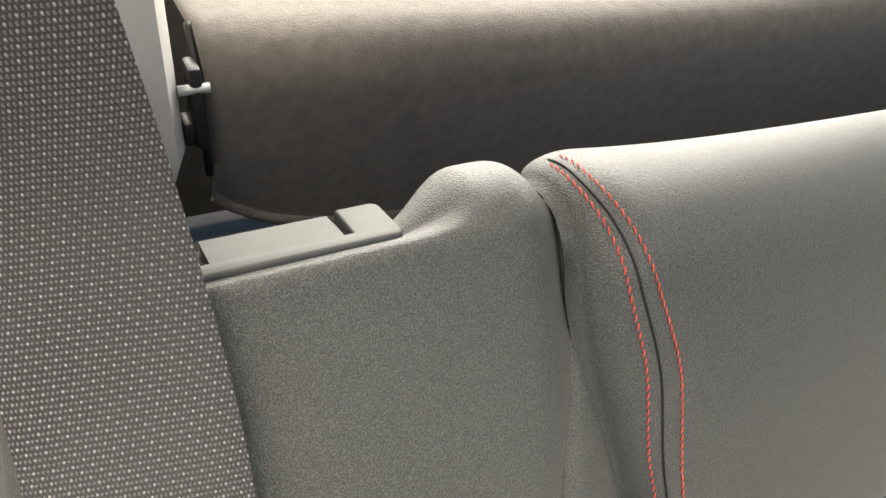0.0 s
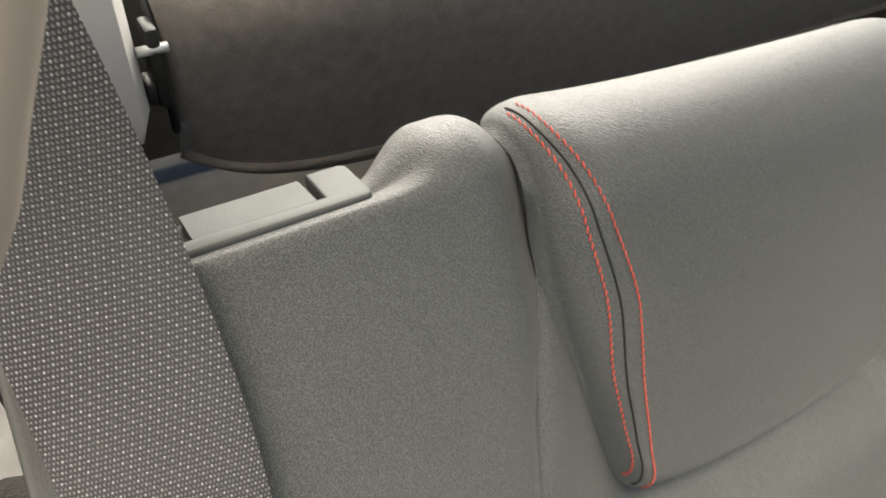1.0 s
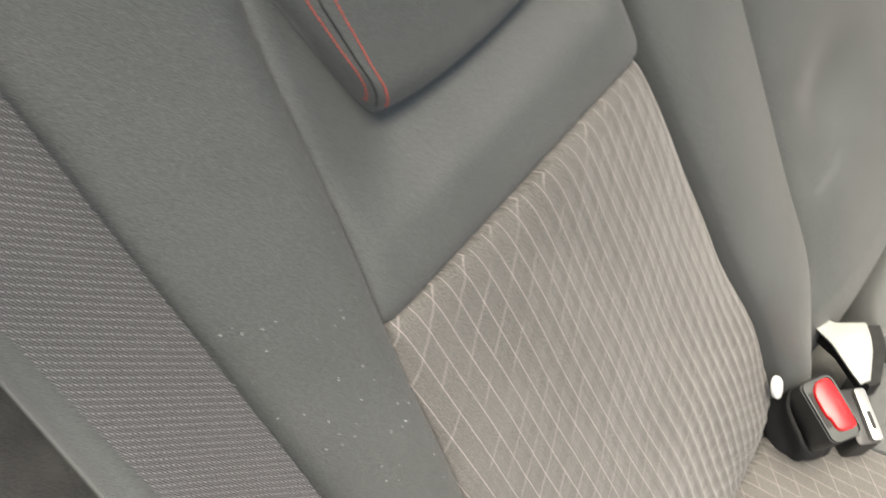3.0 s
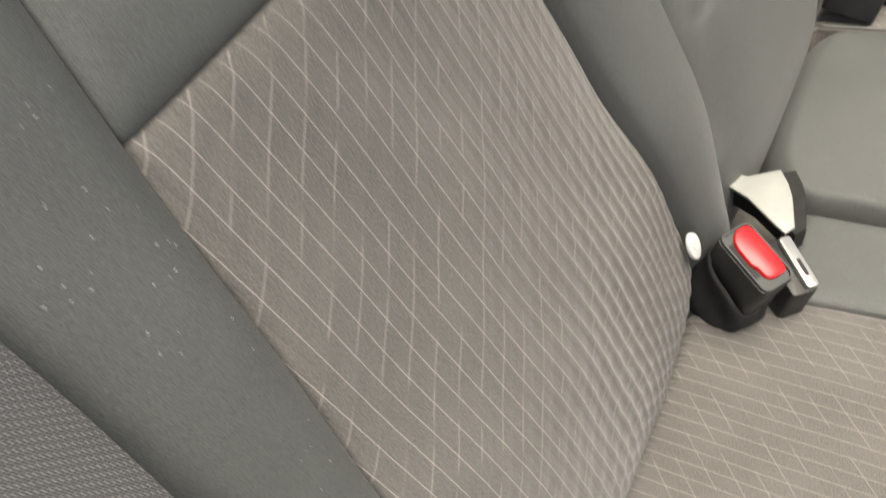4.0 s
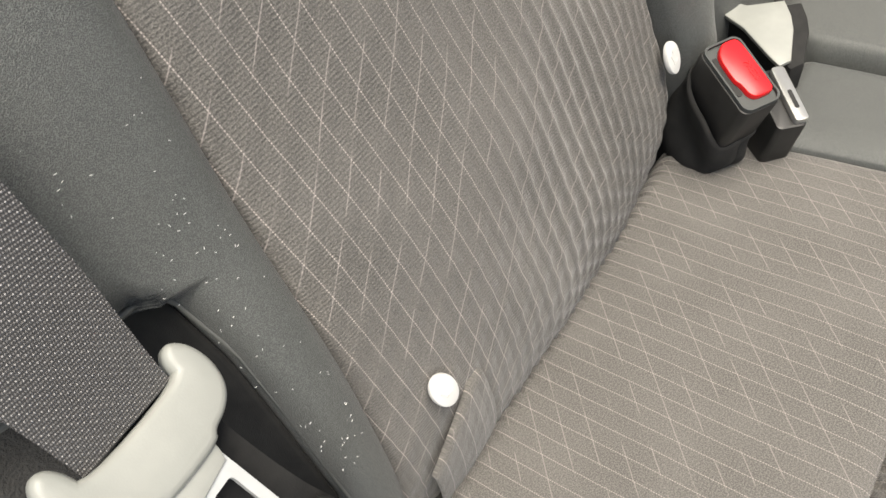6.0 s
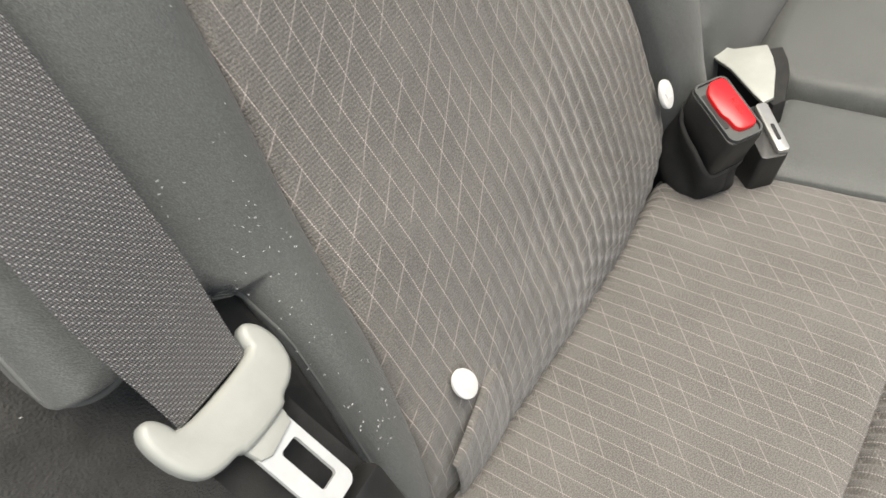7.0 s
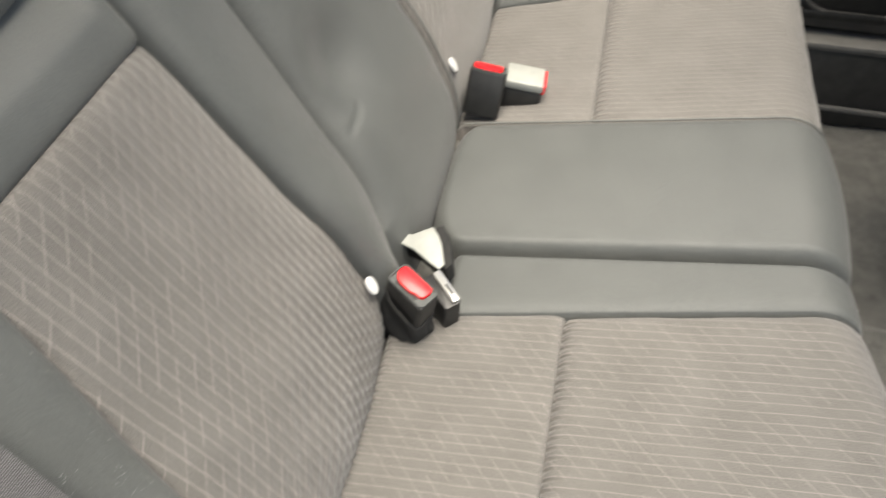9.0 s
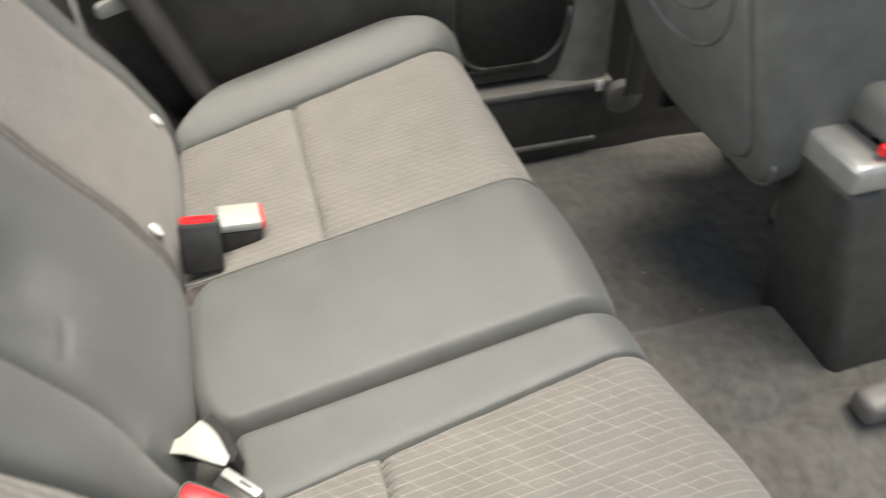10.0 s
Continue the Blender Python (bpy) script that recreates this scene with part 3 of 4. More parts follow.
back_panel("centre_panel", lambda s: split(s) + 0.003, 0.190, SB, 0.610, 0.0, LEATHER, 110, 160, "", owner=wide_back, seams="lr", depth=0.020, extra=centre_relief)
back_panel("insert_panel", 0.190, lambda s: 0.535 - 0.16 * s, SB, INSERT_TOP + 0.05, 0.0, FABRIC, 140, 140, "grey-brown cloth with a pale pink lattice", owner=wide_back,
           extra=lambda x, s: 0.010 * (1 - ((x - 0.36) / 0.18) ** 2) - 0.004)
back_panel("yoke_panel", 0.190, lambda s: 0.535 - 0.16 * s, INSERT_TOP + 0.05, 0.610, 0.0, LEATHER, 60, 50, "", owner=wide_back)
back_panel("outer_bolster", lambda s: 0.535 - 0.16 * s, lambda s: 0.585 + 0.05 * sstep(0.12, 0.18, s), SB, 0.610, 0.0, LEATHER, 40, 140, "", owner=wide_back, seams="l",
           extra=lambda x, s: -0.03 * np.clip((x - 0.55) / 0.05, 0, 1.3) ** 2)
bm = box_bm((0.68, 0.028, 0.60), (0, 0, 0), 0.006)
board = part("backboard", bm, CARPET, wide_back, "dark carpet backing board")
board.matrix_world = Matrix.Translation((0.25, 0.175, 0.585)) @ Matrix.Rotation(-TH, 4, "X")
tube("piping", [[float(c) for c in back_xyz(0.190, s, 0.0025)] for s in np.linspace(-0.1, 0.45, 60)], 0.0016, SEATGREY, wide_back, "thin grey piping along the insert", 6)
anchor_button(wide_back, 0.214, -0.006, 0)
anchor_button(wide_back, 0.494, -0.006, 0)


# ---- seat cushions ----
def cushion_panel(name, xa, xb, d0, d1, mat, nu, nv, owner, seams="lrfb", height=0.0, extra=None, depth=0.006, label="", skirt=0.05):
    def place(u, v, off):
        d = d0 + (d1 - d0) * v
        a = xa(d) if callable(xa) else xa
        b = xb(d) if callable(xb) else xb
        x = a + (b - a) * u
        h = height + 0 * x
        if "l" in seams:
            h = h + groove(x - a, depth)
        if "r" in seams:
            h = h + groove(b - x, depth)
        if "b" in seams:
            h = h + groove(d - d0, depth)
        if "f" in seams:
            h = h + groove(d1 - d, depth)
        if extra is not None:
            h = h + extra(x, d)
        return cush_xyz(x, d, h + off)

    def uvof(u, v):
        d = d0 + (d1 - d0) * v
        a = xa(d) if callable(xa) else xa
        b = xb(d) if callable(xb) else xb
        return a + (b - a) * u, -d + 0 * u
    return sheet(name, place, uvof, nu, nv, mat, owner, label, skirt, flip=True)


SEAM_D = 0.226


def ribbed(x, d):
    """Puckers of the cloth where it is sewn at the crease and at the cross seam."""
    near = np.exp(-np.abs(d - SEAM_D) / 0.014) * (0.15 + 0.95 * (d > SEAM_D)) + 1.2 * np.exp(-np.maximum(d - 0.01, 0) / 0.016)
    return -0.0075 * np.maximum(np.sin(2 * np.pi * x / 0.0115), 0) ** 1.5 * near + 0.001 * np.sin(x * 34 + d * 20) * np.sin(d * 41 - x * 12)


cushion = thing("rear_seat_cushion", "charcoal and grey lattice cloth rear seat cushion", "seat cushion")
n_l = lambda d: -0.542 - 0.13 * d
n_r = lambda d: -0.186 + 0.075 * d
D0, D1 = -0.012, 0.700
cushion_panel("rear_insert", n_l, n_r, D0, SEAM_D, TAUT, 220, 110, cushion, "lrf", extra=ribbed, label="grey-brown cloth with a pale pink lattice")
cushion_panel("front_insert", n_l, n_r, SEAM_D, D1, TAUT, 220, 190, cushion, "lrb", depth=0.012, extra=ribbed, label="grey-brown cloth with a pale pink lattice")
cushion_panel("inner_strip", n_r, -0.075, D0, D1, LEATHER, 50, 200, cushion, "lr", 0.004, extra=lambda x, d: -0.024 * np.clip((x + 0.089) / 0.014, 0, 1) ** 2.5 - 0.030 * np.clip((0.088 - d) / 0.026, 0, 1.6) ** 2)
cushion_panel("outer_bolster", lambda d: -0.62 - 0.07 * np.sin(np.clip(d / 0.52, 0, 1) * np.pi), n_l, D0, D1, LEATHER, 40, 140, cushion, "r", 0.004,
              extra=lambda x, d: 0.022 * np.sin(np.clip((n_l(d) - x) / 0.12, 0, 1) * np.pi))
wide = thing("wide_rear_seat_cushion", "charcoal centre and grey lattice cloth rear seat cushion", "seat cushion")
f_r = lambda d: 0.542 + 0.13 * d
cushion_panel("centre_panel", -0.070, 0.190, D0, D1, LEATHER, 90, 160, wide, "lr", 0.004,
              extra=lambda x, d: 0.008 * np.sin(np.clip((x + 0.07) / 0.26, 0, 1) * np.pi) - 0.026 * np.clip((-0.054 - x) / 0.016, 0, 1) ** 2.5 - 0.040 * np.clip((0.046 + 0.050 * np.exp(-(x + 0.070) / 0.028) + 0.02 * np.exp(-(0.190 - x) / 0.02) - d) / 0.034, 0, 1.5) ** 2)
cushion_panel("rear_insert", 0.190, f_r, D0, SEAM_D, TAUT, 180, 90, wide, "lrf", extra=ribbed, label="grey-brown cloth with a pale pink lattice")
cushion_panel("front_insert", 0.190, f_r, SEAM_D, D1, TAUT, 220, 190, wide, "lrb", depth=0.012, extra=ribbed, label="grey-brown cloth with a pale pink lattice")
cushion_panel("outer_bolster", f_r, lambda d: f_r(d) + 0.010 + 0.115 * np.sin(np.clip((d - 0.01) / 0.55, 0, 1) * np.pi), D0, D1, LEATHER, 50, 140, wide, "l", 0.004,
              extra=lambda x, d: 0.040 * np.sin(np.clip((x - f_r(d)) / 0.135, 0, 1) * np.pi))
tube("piping", [[float(c) for c in cush_xyz(0.190, d, 0.0025)] for d in np.linspace(0.03, 0.60, 80)], 0.0017, SEATGREY, wide, "thin grey piping along the insert", 6)


# ---- seat belt ----
def belt():
    b = thing("seat_belt", "dark woven seat belt with grey plastic tongue hanging unbuckled", "seat belt")
    # centre line from the upper anchor to the tongue, with the turn and tilt of its width
    run = [(-0.6234, 0.274, 1.20, 0.24, 0.10), (-0.5994, 0.272, 1.06, 0.05, 0.075), (-0.5845, 0.276, 0.985, -0.12, 0.06), (-0.5764, 0.277, 0.93, -0.22, 0.05),
           (-0.5737, 0.250, 0.88, -0.22, 0.045), (-0.5773, 0.217, 0.82, -0.14, 0.03), (-0.5824, 0.174, 0.75, -0.10, 0.0), (-0.5886, 0.1306, 0.68, -0.14, -0.03),
           (-0.5998, 0.0773, 0.61, -0.10, -0.10), (-0.6060, 0.0385, 0.5375, 0.148, -0.236)]
    c = spline([r[:3] for r in run], 160)
    across = spline([(math.cos(r[3]), math.sin(r[3]), r[4]) for r in run], 160)
    across /= np.linalg.norm(across, axis=1)[:, None]
    leng = np.concatenate([[0], np.cumsum(np.linalg.norm(np.diff(c, axis=0), axis=1))])
    w = np.linspace(-0.0235, 0.0235, 15)
    tan = np.gradient(c, axis=0)
    nrm = np.cross(across, tan)
    nrm /= np.linalg.norm(nrm, axis=1)[:, None]
    verts, uvs, faces = [], [], []
    for sgn in (1, -1):
        slim = 1 - 0.12 * sstep(leng[-1] - 0.06, leng[-1], leng)
        v = c[:, None] + across[:, None] * (w[None, :] * slim[:, None])[:, :, None] + nrm[:, None] * sgn * (0.0006 * (1 - (w / 0.0236) ** 8))[None, :, None]
        base = len(verts)
        verts += list(v.reshape(-1, 3))
        uvs += [(a, l) for l in leng for a in w]
        faces += [tuple(base + i for i in (f if sgn > 0 else f[::-1])) for f in grid_faces(15, 160)]
    mesh_from("webbing", verts, faces, WEB, b, "dark woven webbing", uvs)
    # tongue: a grip with two lobes that hold the webbing, a stepped neck and a steel plate
    o = Vector((-0.6065, 0.0374, 0.5365))
    m = axes(o, (0.961, 0.143, -0.236), (-0.012, -0.833, -0.554))
    pts = [(22, 0), (22.5, -7), (26, -11), (30, -10.5), (34, -4), (34.5, 6), (31, 15), (24, 20), (16, 21.5), (14, 25), (-11, 25), (-13, 22), (-24, 21), (-31, 16.5), (-35, 6), (-35, -8), (-31, -14), (-26, -13), (-23, -7), (-22.5, 0)]
    pts = [(x / 1000, y / 1000) for x, y in pts]
    for _ in range(2):
        pts = [q for (xa, ya), (xb, yb) in zip(pts, pts[1:] + pts[:1]) for q in ((0.75 * xa + 0.25 * xb, 0.75 * ya + 0.25 * yb), (0.25 * xa + 0.75 * xb, 0.25 * ya + 0.75 * yb))]
    part("tongue_grip", outline_bm(pts, 0.011, 0.0032, m @ pose(0, 0, 0.0045), 3), GREYPLASTIC, b, "light grey plastic tongue grip")
    part("neck", outline_bm([(-0.012, 0.018), (0.014, 0.018), (0.0125, 0.027), (0.011, 0.031), (-0.005, 0.0335), (-0.010, 0.031)], 0.0056, 0.0014, m @ pose(0, 0, 0.0024)), GREYPLASTIC, b, "light grey stepped neck")
    plate = bmesh.new()
    outer = [plate.verts.new((x, y, 0)) for x, y in rounded(0.0225, 0.046, 0.005, 5, 0.001, 0.0445)]
    inner = [plate.verts.new((x, y, 0)) for x, y in rounded(0.0100, 0.0235, 0.0018, 5, 0.003, 0.0475)]
    k = len(outer)
    for i in range(k):
        plate.faces.new((outer[i], outer[(i + 1) % k], inner[(i + 1) % k], inner[i]))
    made = bmesh.ops.extrude_face_region(plate, geom=plate.faces[:])
    bmesh.ops.translate(plate, vec=(0, 0, -0.0026), verts=[g for g in made["geom"] if isinstance(g, bmesh.types.BMVert)])
    bmesh.ops.transform(plate, matrix=m @ pose(0, 0, 0.0013), verts=plate.verts)
    part("tongue_plate", plate, STEEL, b, "bright steel latch plate")
    # webbing that runs on down to the floor anchor, black for the shade behind the tongue
    c2 = spline([(-0.607, 0.041, 0.531), (-0.608, 0.020, 0.508), (-0.606, -0.002, 0.480), (-0.600, -0.010, 0.44), (-0.592, 0.010, 0.36), (-0.590, 0.036, 0.30)], 50)
    v2, u2 = [], []
    for sgn in (1, -1):
        for p in c2:
            for a in w:
                v2.append((p[0] + 0.96 * a, p[1] + 0.14 * a + 0.0006 * sgn, p[2] - 0.2 * a))
                u2.append((a, p[2]))
    f2 = grid_faces(15, 50) + [tuple(750 + i for i in f[::-1]) for f in grid_faces(15, 50)]
    mesh_from("lower_webbing", v2, f2, BLACKCLOTH, b, "lower webbing, blackened for the shade behind the tongue", u2)
    stop = box_bm((0.034, 0.030, 0.014), (0, 0, 0), 0.003, 2, axes(Vector((-0.600, -0.021, 0.464)), (0.96, 0.1, -0.2), (0.0, -0.6, -0.8)))
    part("belt_stop", stop, BLACK, b, "black plastic end stop")


belt()


# ---- buckles ----
def buckle(name, label, o, long_axis, short_axis, button="top"):
    """A buckle whose mouth lies at o, its long side along long_axis."""
    b = thing(name, label, "seat-belt buckle", "rear seat-belt buckles")
    m = axes(Vector(o), long_axis, short_axis)
    part("housing", outline_bm(rounded(0.056, 0.031, 0.006, 5), 0.070, 0.002, m @ pose(0, 0, -0.002)), BLACK, b, "black plastic housing")
    bez = bmesh.new()
    a = [bez.verts.new((x, y, 0)) for x, y in rounded(0.054, 0.029, 0.006, 5)]
    c = [bez.verts.new((x, y, 0)) for x, y in rounded(0.0512, 0.0262, 0.005, 5)]
    k = len(a)
    for i in range(k):
        bez.faces.new((a[i], a[(i + 1) % k], c[(i + 1) % k], c[i]))
    made = bmesh.ops.extrude_face_region(bez, geom=bez.faces[:])
    bmesh.ops.translate(bez, vec=(0, 0, 0.0035), verts=[g for g in made["geom"] if isinstance(g, bmesh.types.BMVert)])
    bmesh.ops.transform(bez, matrix=m @ pose(0, 0, -0.002), verts=bez.verts)
    part("bezel", bez, LATCHPLASTIC, b, "grey rim")
    part("mouth_plate", outline_bm(rounded(0.0515, 0.0265, 0.005, 5), 0.004, 0.0, m @ pose(0, 0, -0.0012)), LATCHPLASTIC, b, "grey mouth plate")
    pts = [(-0.0246, 0.0098), (-0.0246, -0.001), (-0.016, -0.0085), (0.004, -0.0090), (0.008, -0.0065), (0.0165, -0.0060), (0.0205, -0.002), (0.0205, 0.0098), (0.017, 0.0124), (-0.0195, 0.0124)]
    for _ in range(2):
        pts = [q for (xa, ya), (xb, yb) in zip(pts, pts[1:] + pts[:1]) for q in ((0.8 * xa + 0.2 * xb, 0.8 * ya + 0.2 * yb), (0.2 * xa + 0.8 * xb, 0.2 * ya + 0.8 * yb))]
    press = part("release_button", outline_bm(pts, 0.010, 0.0018, m @ pose(0, 0, 0.0035)), RED, b, "bright red release button")
    word = bpy.data.curves.new("embossed_word", "FONT")
    word.body, word.size, word.extrude = "PRESS", 0.0062, 0.00025
    word.align_x, word.align_y = "CENTER", "CENTER"
    word.materials.append(DEEPRED)
    text = attach(new("embossed_word", word), press, "embossed word on the button")
    text.matrix_world = m @ pose(0.002, 0.0055, 0.0038)
    # the slot is no opening: a dark plate paints its shade
    part("tongue_slot", outline_bm(rounded(0.032, 0.004, 0.001, 3, -0.002, -0.0095), 0.002, 0, m @ pose(0, 0, -0.0005)), DARKTHREAD_SLOTSHADE, b, "dark plate for the shade in the tongue slot")
    return b


buckle("seat_belt_buckle", "black seat-belt buckle with red button standing in the seat crease", (-0.2105, -0.0515, 0.3985), (-0.5, -0.846, -0.2), (0.86, -0.5, 0.02))


def centre_latch():
    t = thing("centre_belt_latch", "black latch with bright metal top beside the red buckle", "seat-belt buckle")
    m = axes(Vector((-0.177, -0.081, 0.364)), (-0.72, -0.69, -0.08), (0.69, -0.72, 0.02))
    part("housing", outline_bm(rounded(0.052, 0.022, 0.004, 4), 0.055, 0.0015, m @ pose(0, -0.004, -0.003)), BLACK, t, "black plastic housing")
    part("metal_top", outline_bm(rounded(0.048, 0.010, 0.003, 4), 0.006, 0.001, m @ pose(0, 0.002, 0.002)), SILVER, t, "bright metal top")
    # dark plate painting the shade of the slot on the metal top
    part("slot", outline_bm(rounded(0.016, 0.003, 0.001, 3), 0.001, 0, m @ pose(0.006, 0.002, 0.0024)), DARKTHREAD_SLOTSHADE, t, "dark slot")


centre_latch()


def guide():
    g = thing("belt_guide", "light grey plastic belt guide in a black loop", "belt guide")
    m = axes(Vector((-0.112, -0.036, 0.362)), (-0.62, -0.78, 0), (0.78, -0.62, 0.15))
    pts = [(-0.047, -0.010), (-0.026, -0.007), (-0.0172, 0.0), (-0.008, 0.026), (0.007, 0.0225), (0.020, 0.017), (0.046, 0.0), (0.047, -0.010), (0.036, -0.0115), (0.002, -0.0135), (-0.020, -0.020)]
    part("plate", outline_bm(pts, 0.004, 0.001, m), GREYPLASTIC, g, "light grey plastic plate")
    part("loop", outline_bm([(x * 1.0 + 0.004, y * 1.15 + 0.009) for x, y in pts], 0.030, 0.003, m @ pose(0, 0, -0.004)), BLACKCLOTH, g, "black cloth loop")


guide()


def pouch():
    """Black cloth sleeve in the crease from which the near buckle rises."""
    p = thing("buckle_sleeve", "black cloth sleeve round the buckle in the seat crease", "buckle sleeve")
    m = axes(Vector((-0.2105, -0.0515, 0.3985)), (-0.5, -0.846, -0.2), (0.86, -0.5, 0.02))

    def place(u, v, off):
        a = 2 * np.pi * u
        c, d = np.cos(a), np.sin(a)
        fold = 0.0022 * np.sin(5 * a + 9 * v) * (1 - v) + 0.0018 * np.sin(11 * v + 2 * a)
        grow = 1.0 + 0.10 * (1 - v)
        lx = (0.0315 + off) * grow * np.sign(c) * np.abs(c) ** 0.55 + fold * c
        ly = (0.0190 + off) * grow * np.sign(d) * np.abs(d) ** 0.55 + fold * d
        top = -0.036 - 0.010 * c + 0.016 * np.clip(-c - 0.4, 0, 1)
        lz = -0.125 + (top + 0.125) * v + 0.003 * np.sin(3 * a + 1.0) * v
        q = [m[i][0] * lx + m[i][1] * ly + m[i][2] * lz + m[i][3] for i in range(3)]
        return q[0], q[1], q[2]
    sheet("sleeve", place, lambda u, v: (u * 0.2, v * 0.08), 72, 24, BLACKCLOTH, p, skirt=0.0025)


pouch()

buckle("seat_belt_buckle", "black upright buckle with red top beside the far cushion", (0.232, -0.060, 0.386), (0, -1, -0.12), (1, 0, -0.30))


# ---- far buckle that lies on its side ----
def lying_buckle():
    b = thing("seat_belt_buckle", "two-tone grey and black buckle with red end lying down", "seat-belt buckle", "rear seat-belt buckles")
    m = axes(Vector((0.262, -0.112, 0.356)), (1, 0.05, 0), (0, 1, 0.12))
    part("upper_shell", box_bm((0.050, 0.060, 0.015), (0, 0, 0.0), 0.004, 2, m), GREYPLASTIC, b, "light grey upper shell")
    part("lower_shell", box_bm((0.049, 0.060, 0.040), (0, 0.001, -0.0275), 0.004, 2, m), BLACK, b, "black lower shell")
    part("release_button", box_bm((0.042, 0.006, 0.016), (0, -0.0305, -0.002), 0.002, 2, m), RED, b, "bright red release button")


lying_buckle()


# ---- carpeted wheel-arch trim beside and below the near wing, its shade put into the colour ----
arch = tagged(part("wheel_arch_trim", box_bm((0.17, 0.05, 0.70), (0, 0, 0), 0.02, 3), SHADECARPET), "carpeted wheel arch trim, darkened for the shade under the wing", kind="structure")
arch.matrix_world = Matrix.Translation([float(c) for c in back_xyz(-0.690, 0.15, -0.085)]) @ Matrix.Rotation(-TH, 4, "X")
slab("sill_trim", (0.10, 1.2, 0.12), (-0.735, -0.55, 0.13), DARKTRIM, bevel=0.015, label="dark plastic door sill trim")


def belt_pocket():
    """Black cloth sheet set back inside the cut beside the belt."""
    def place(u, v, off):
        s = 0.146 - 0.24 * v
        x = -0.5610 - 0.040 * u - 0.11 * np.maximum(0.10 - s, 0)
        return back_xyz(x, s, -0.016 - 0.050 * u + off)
    sheet("belt_pocket", place, lambda u, v: (0.06 * u, 0.24 * v), 16, 40, BLACKCLOTH, seat_back, "black cloth sheet inside the belt cut", skirt=0.004)


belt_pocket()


def wing_piping():
    """Sewn welt along the free edge of the wing and round the belt cut."""
    pts = []
    for s in np.linspace(0.575, 0.190, 60):
        pts.append((float(wing_edge(s)) + 0.001, s, -0.013))
    cx, cs = -0.624, 0.172
    for a in np.linspace(np.pi, 1.5 * np.pi, 14):
        pts.append((cx + 0.0225 * math.cos(a), cs + 0.0215 * math.sin(a), -0.013))
    pts += [(-0.605, 0.1505, -0.013), (-0.580, 0.1490, -0.012)]
    for a in np.linspace(0.5 * np.pi, 0.0, 10):
        pts.append((-0.575 + 0.016 * math.cos(a), 0.132 + 0.016 * math.sin(a), -0.012))
    for s in np.linspace(0.11, -0.08, 20):
        pts.append((-0.5580 - 0.11 * max(0.10 - s, 0), s, -0.009))
    tube("piping", [[float(c) for c in back_xyz(*p)] for p in pts], 0.0019, SEATGREY, seat_back, "thin grey piping along the bolster edge", 6)


wing_piping()

# ---- rear: shelf, side panel, luggage space ----
def rear_shelf():
    """Felt-covered shelf behind the seat with a rounded front edge."""
    t = thing("rear_shelf", "brown-grey felt covered luggage shelf behind the seats", "parcel shelf")

    def place(u, v, off):
        x = -0.515 + 1.03 * u
        r = 0.026
        q = v * 0.66
        a = np.clip((q - 0.100) / r, 0, np.pi / 2)
        sag = -0.012 * np.sin(np.pi * u) - 0.004 * np.sin(7 * u)
        y = np.where(q < 0.100, 0.455 + 0.020 * (1 - q / 0.10), 0.455 + r * (1 - np.cos(a)) + np.maximum(q - 0.100 - r * np.pi / 2, 0))
        z = np.where(q < 0.100, 0.768 + q, 0.868 + r * np.sin(a)) + sag
        z = z + 0.034 * np.exp(-(x + 0.515) / 0.035) * (q < 0.06) * (0.06 - q) / 0.06
        return x, y - off * 0.3, z + off
    sheet("cover", place, lambda u, v: (u, v), 160, 70, SHELF, t, skirt=0.006)
    lip = [(-0.515 + 0.01 * k, 0.474, 0.800 - 0.032 * (1 - math.exp(-k / 3.5)) - 0.012 * math.sin(math.pi * k / 103)) for k in range(0, 103)]
    tube("lip", lip, 0.003, SHELF, t, "frayed felt lip", 6)
    tube("end_cap", spline([(-0.517, 0.462, 0.822), (-0.518, 0.456, 0.85), (-0.517, 0.462, 0.876), (-0.516, 0.478, 0.892)], 20), 0.0022, BLACK, t, "dark edge of the shelf end", 6)
    tube("pivot_pin", [(-0.528, 0.452, 0.872), (-0.514, 0.452, 0.872)], 0.0024, STEEL, t, "small steel pivot pin", 10)
    part("bracket", box_bm((0.006, 0.016, 0.040), (-0.520, 0.458, 0.862), 0.002), BLACK, t, "dark pivot bracket")
    part("bracket", box_bm((0.005, 0.014, 0.012), (-0.525, 0.458, 0.850), 0.002), BLACK, t, "small dark clip")


rear_shelf()
slab("rear_side_panel", (0.056, 0.62, 0.22), (-0.556, 0.745, 0.935), PALE, bevel=0.018, label="pale plastic side panel beside the shelf")
# pillar panel added to block side light from the shoulder and headrest
slab("rear_pillar_panel", (0.03, 0.50, 0.56), (-0.675, 0.490, 1.09), CREAM, bevel=0.01, label="added cream pillar panel that shades the top of the seat")
slab("luggage_wall", (0.04, 0.85, 0.70), (-0.60, 0.78, 0.55), DARKTRIM, label="dark luggage space lining")
slab("luggage_floor", (1.30, 0.85, 0.04), (0.0, 0.78, 0.30), DARKTRIM, label="dark luggage space carpet")
slab("tail_wall", (1.30, 0.05, 0.50), (0.0, 1.12, 0.62), DARKTRIM, label="dark tailgate lining")
slab("far_luggage_wall", (0.04, 0.85, 0.55), (0.62, 0.78, 0.65), DARKTRIM, label="dark luggage space lining")


